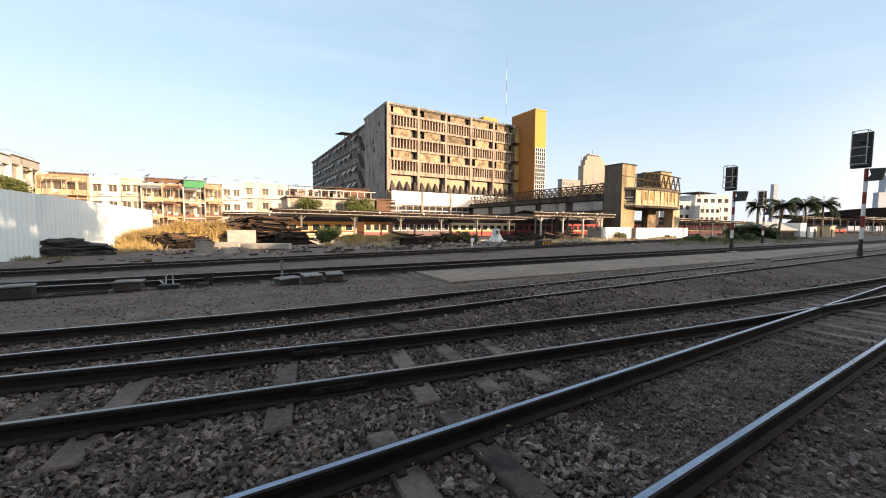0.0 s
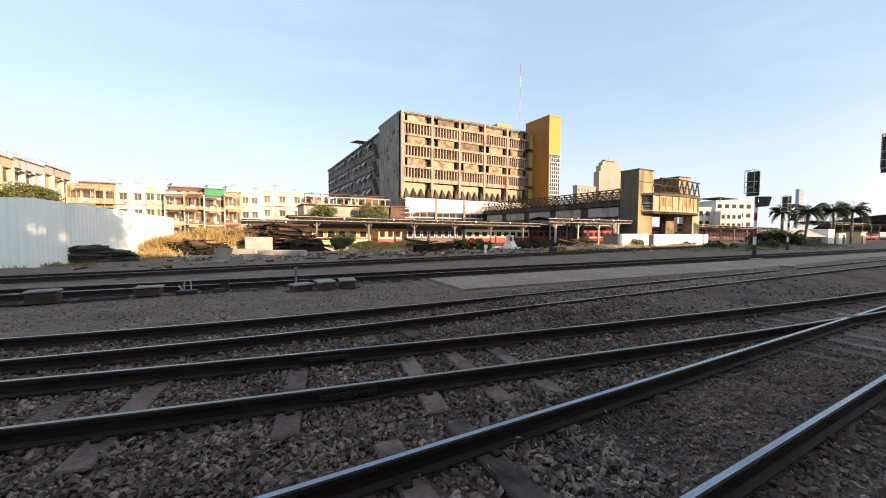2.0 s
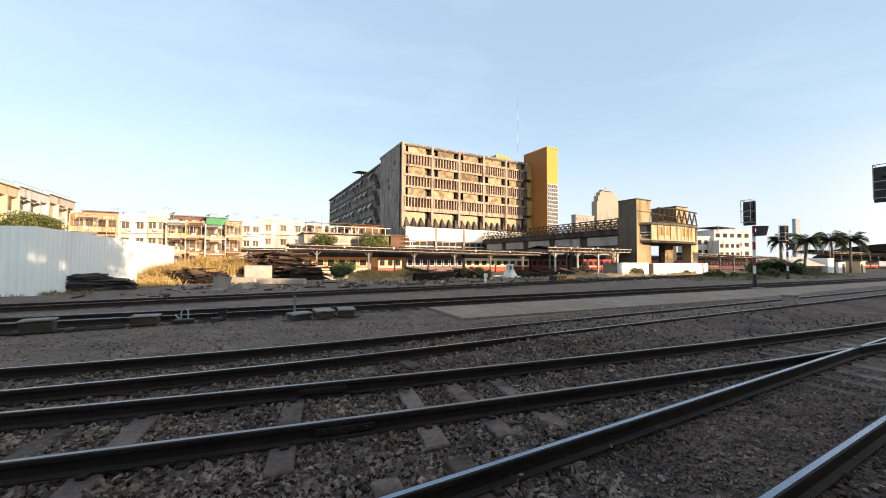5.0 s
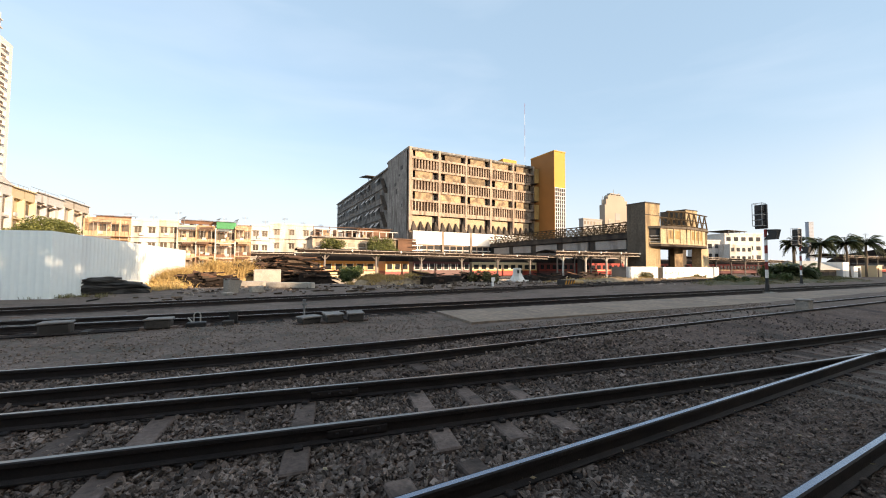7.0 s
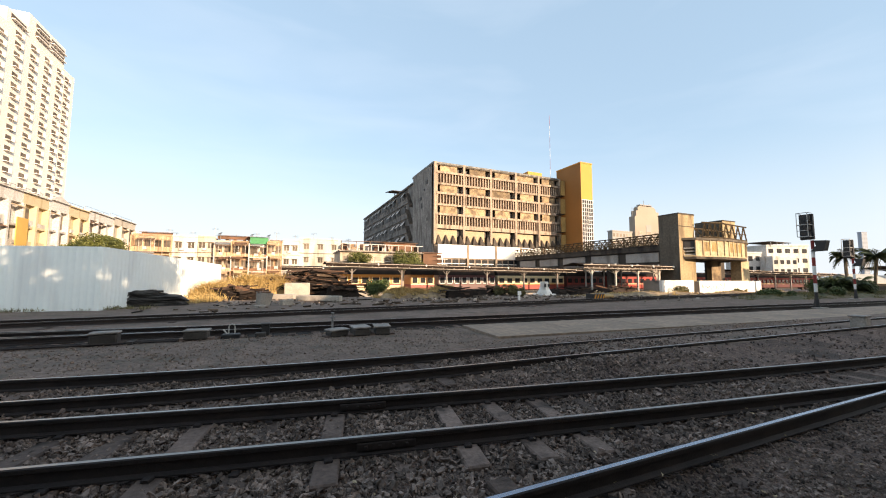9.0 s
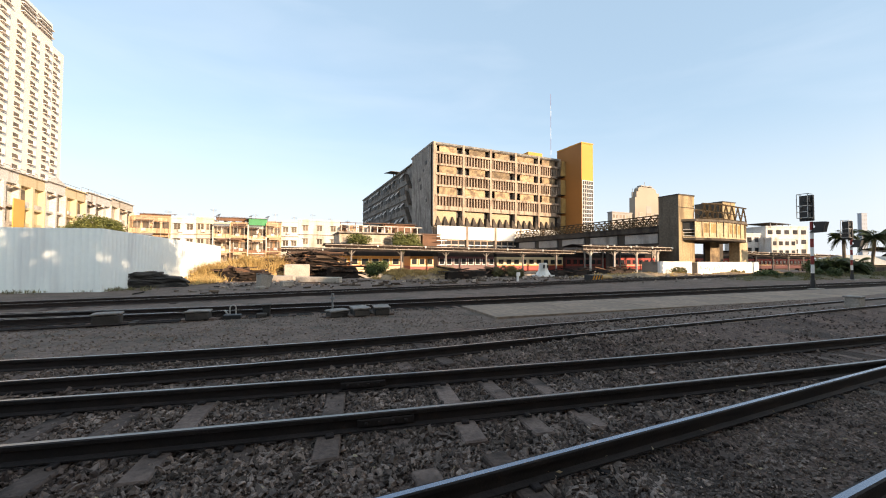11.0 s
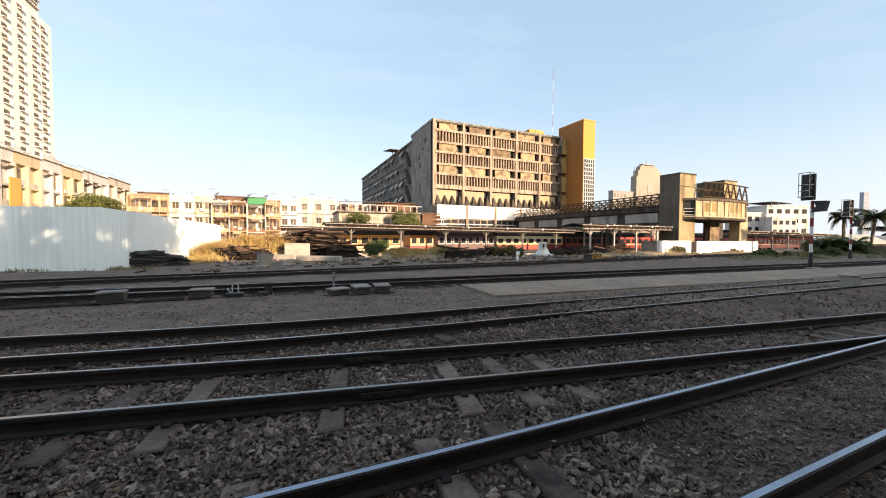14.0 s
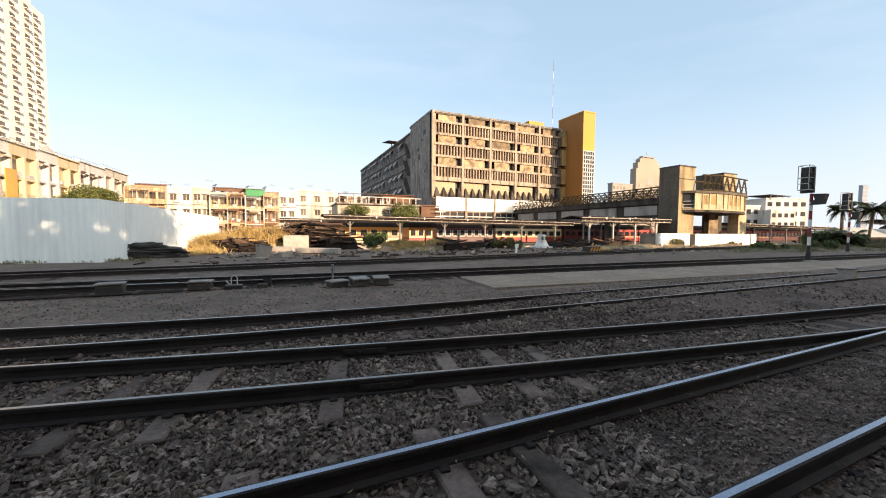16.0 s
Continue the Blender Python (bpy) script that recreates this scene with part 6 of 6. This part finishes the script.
tufts("weeds", [(_r.uniform(-14, -6), 22.0 + _r.gauss(0.2, 0.35), 0.0) for _ in range(40)], 16, 0.17, 43, M_olive, "thin weeds along the fence foot")
VERGE = [(40, 17.6, 6, 2.0, 0.4), (48, 17.2, 7, 2.3, 0.45), (58, 16.4, 6, 2.0, 0.4)]
BANK = [(27, 24.9, 3.2, 1.2, 0.32), (32, 24.5, 3.6, 1.4, 0.4), (36.4, 24.2, 2.6, 1.2, 0.3), (45, 24.2, 5.0, 1.2, 0.3), (53, 24.4, 4.0, 1.1, 0.3)]
mound("earth_mound", BANK, M_mound, "low trodden brown earth bank before the white wall")
tufts("bank_weeds", on_hills(120, BANK, 13, 0.9), 24, 0.22, 47, M_straw, "sparse dry weeds on the earth bank")
mound("earth_mound", VERGE, M_verge, "low green-brown grassy bank behind the signals")
tufts("verge_grass", on_hills(260, VERGE, 10, 0.8), 34, 0.24, 44, M_olive, "rough green grass verge behind the signal")


def palm(at, height, spread, seed, label):
    rng = random.Random(seed)
    p = thing("palm_tree", at, label, "palm", "palms by the station")
    bend = Vector((rng.uniform(-0.4, 0.4), rng.uniform(-0.3, 0.3), 0))
    part("trunk", rods([((0, 0, -0.2), tuple(bend * 0.5 + Vector((0, 0, height * 0.5)))), (tuple(bend * 0.5 + Vector((0, 0, height * 0.5))), tuple(bend + Vector((0, 0, height))))], 0.16, 0.13, 9), M_bark, p)
    for i in range(54):
        a = i * 2.4 + rng.uniform(-0.2, 0.2)
        up = rng.uniform(-0.1, 1.75)
        d = Vector((math.cos(a), math.sin(a), 0))
        s = Vector((-d.y, d.x, 0))
        bm = bmesh.new()
        last = None
        for k in range(9):
            u = k / 8
            c = bend + Vector((0, 0, height)) + d * spread * u * (1 - 0.15 * u) + Vector((0, 0, spread * (up * 0.95 * u - 1.05 * u * u)))
            if last is not None:
                rod(bm, last, c, 0.02, sides=4)
                w = spread * 0.27 * math.sin(math.pi * min(1, u * 0.9 + 0.08)) + 0.05
                for sg in (-1, 1):
                    for q in range(6):
                        o = last.lerp(c, q / 6)
                        e = o + s * sg * w * 0.8 + d * w * 0.75 - Vector((0, 0, w * 0.4))
                        bm.faces.new([bm.verts.new(v) for v in (o - d * 0.045, o + d * 0.045, e)])
            last = c
        part("frond", bm, M_palm, p)


palm((57.6, 19.5, 0), 4.1, 1.45, 51, "short full palm beside the signal")
palm((61.1, 18.6, 0), 4.2, 1.7, 52, "palm with drooping dark fronds")
palm((51.8, 18.3, 0), 0.9, 1.7, 53, "low bushy palm clump")
palm((54.0, 18.1, 0), 0.8, 1.8, 54, "low bushy palm clump")
palm((79.4, 20.6, 0), 5.0, 2.3, 55, "tall feathery palm by the sheds")
palm((84.2, 20.1, 0), 5.1, 2.4, 56, "leaning feathery palm by the sheds")


# ---- sheds, station roof and far buildings ----
def build_right_side():
    s = thing("grey_shed", (64, 20.3, 0), "low brown rendered shed with pale grey sheet roof", "shed")
    part("wall", box(0, 9.0, 0, 4, -0.5, 1.2), M_bridge, s)
    part("roof", prism([(-0.4, 1.2), (2.0, 2.35), (4.4, 1.2), (4.4, 1.1), (-0.4, 1.1)], "x", -0.3, 9.1), M_shed_roof, s)
    part("white_annex", box(9.3, 11.6, -0.6, 3, -0.5, 2.2), M_white, s)
    k = thing("lit_kiosk", (85.4, 19.3, 0), "small cream kiosk by the platforms", "kiosk")
    part("wall", box(0, 2.4, 0, 2, -0.4, 1.75), M_cream, k)
    part("door", box(0.3, 0.9, -0.04, -0.004, -0.3, 1.4), M_rust, k)
    part("roof", box(-0.1, 2.5, -0.15, 2.1, 1.75, 1.87), M_post, k)
    k2 = thing("white_kiosk", (79.4, 20.2, 0), "small white hut beneath the palms", "kiosk")
    part("wall", box(0, 3.0, 0, 2.4, -0.4, 1.7), M_white, k2)
    part("roof", box(-0.2, 3.2, -0.3, 2.6, 1.7, 1.84), M_bridge, k2)
    part("door", box(1.6, 2.6, -0.04, -0.004, -0.3, 1.4), M_dark, k2)
    canopy(112, 210, 30, 36, 4.0, "long station platform canopy on many posts", rise=0.5, step=7)
    canopy(112, 210, 20.5, 25, 3.7, "nearer station platform canopy on many posts", rise=0.4, step=7)
    for x in (113, 132, 151, 170):
        coach(x, x + 18.4, 38.5, M_maroon, M_red, M_cream, "dark red railway coach at the station platform", 12)
    r = thing("station_hall", (185, 30, 0), "wide arched station hall roof behind the platforms", "building")
    pts = [(30 * math.cos(math.pi * i / 16), 2.5 + 6.5 * math.sin(math.pi * i / 16)) for i in range(17)]
    part("roof", prism(pts, "x", 20, 120), M_roof, r)
    for i in range(12):
        part("column", box(21, 21.6, -27 + 4.9 * i, -26.4 + 4.9 * i, -1, 3.6), M_post, r)


build_right_side()


def block(at, w, d, h, floors, cols, material, label, turn=0, win=None, cat="building"):
    b = thing("far_building", at, label, cat, "far buildings", turn=turn)
    part("wall", box(0, w, 0, d, -2, h), material, b)
    part("parapet", box(-0.15, w + 0.15, -0.15, d + 0.15, h, h + 0.5), material, b)
    fh = h / floors
    me = mesh_of("window", box(0, w / cols * 0.55, -0.08, -0.004, 0, fh * 0.45), win or M_muted_glass)
    for r in range(floors):
        for c in range(cols):
            ob = new("window", me)
            ob.parent = b
            ob.location = (w * (c + 0.22) / cols, 0, fh * (r + 0.3))
    return b


block((133.6, 62.0, 0), 13.0, 10, 11.6, 4, 5, M_shop_white, "white four-storey apartment block with a roof deck", -22, M_apt_win)
block((128.0, 64.5, 0), 4.6, 8, 9.4, 3, 2, M_shop_white, "narrow white rendered house", -22, M_apt_win)
block((130.0, 59.0, 0), 7.4, 6, 7.9, 3, 4, M_shop_white, "white house with a row of windows", -22, M_apt_win)
_d = thing("roof_deck", (134, 61.0, 11.6), "open steel roof deck on the apartment block", "shelter")
part("roof", box(0, 11.5, 0, 7, 1.35, 1.5), M_bridge, _d)
for _x in (0.4, 3.8, 7.2, 10.6):
    part("post", box(_x, _x + 0.15, 0.2, 0.35, -0.2, 1.36), M_grey, _d)
def residential_tower():
    t = thing("residential_tower", (144.0, 115.0, 0), "tall cream residential tower with stepped rounded crown", "building", "far buildings")
    part("wall", box(0, 17.4, 0, 3, -2, 29.9), M_far_cream, t)
    part("shoulder", box(1.2, 16.1, 0.2, 2.8, 29.9, 32.6), M_far_cream, t)
    part("crown", prism([(2.6, 32.6), (2.6, 34.0), (3.6, 34.9), (12.8, 34.9), (14.2, 34.0), (14.6, 32.6)], "y", 0.4, 2.6), M_far_cream, t)
    part("crown_roof", box(4.5, 12.2, 0.5, 2.5, 35.3, 35.7), M_far_grey, t)
    for x in (5, 8, 11.6):
        part("roof_post", box(x, x + 0.4, 0.8, 1.2, 34.9, 35.3), M_far_grey, t)
    for x, w, z0, z1 in ((2.2, 2.6, 8, 23.2), (7.0, 3.4, 8, 26.2), (12.4, 2.6, 8, 23.2)):
        part("bay_recess", box(x, x + w, -0.12, -0.004, z0, z1), M_far_grey, t)
        for k in range(6):
            part("window", box(x + 0.3, x + w - 0.3, -0.2, -0.12, z0 + 0.6 + 2.6 * k, z0 + 2.0 + 2.6 * k), M_muted_glass, t)
    part("aerial", rods([((8, 1.5, 35.7), (8, 1.5, 37.8)), ((0.3, 1.5, 29.9), (0.3, 1.5, 34.0)), ((10.5, 1.5, 35.7), (12.0, 1.5, 36.4))], 0.1, sides=5), M_far_grey, t)


residential_tower()
block((131.0, 116.0, 0), 12.2, 2.5, 22.3, 7, 6, M_far_grey, "grey mid-rise block beside the tower")
block((383.5, 120.5, 0), 3.6, 3.0, 36, 12, 3, M_far_blue, "slim far pale glass tower", -30, M_far_win)
block((440, 90, 0), 26, 5, 15, 5, 8, M_far_blue, "far pale office block", -30, M_far_win)
block((458, 77, 0), 10, 4, 30, 10, 5, M_far_blue, "far grey tower block", -30, M_far_win)
block((466, 75, 0), 22, 5, 44, 14, 8, M_far_blue, "far hazy grey high-rise block", -30, M_far_win)
block((160, 80, 0), 10, 10, 9, 3, 4, M_far_blue, "pale house behind the palms", -25)

build_ballast()

# ---- tall unseen trees behind the camera whose crowns shade the fence ----
for _i, (_x, _y, _h, _cr) in enumerate(((-9.0, -6.4, 13.2, 3.9), (-3.2, -6.2, 13.6, 4.0), (2.4, -6.0, 13.4, 4.0), (6.7, -6.2, 13.2, 3.3))):
    tree((_x, _y, 0), _h, _cr, (4200, 4200, 3700, 2400)[_i], 0.40, 60 + _i, "tall leafy unseen tree that shades the fence")
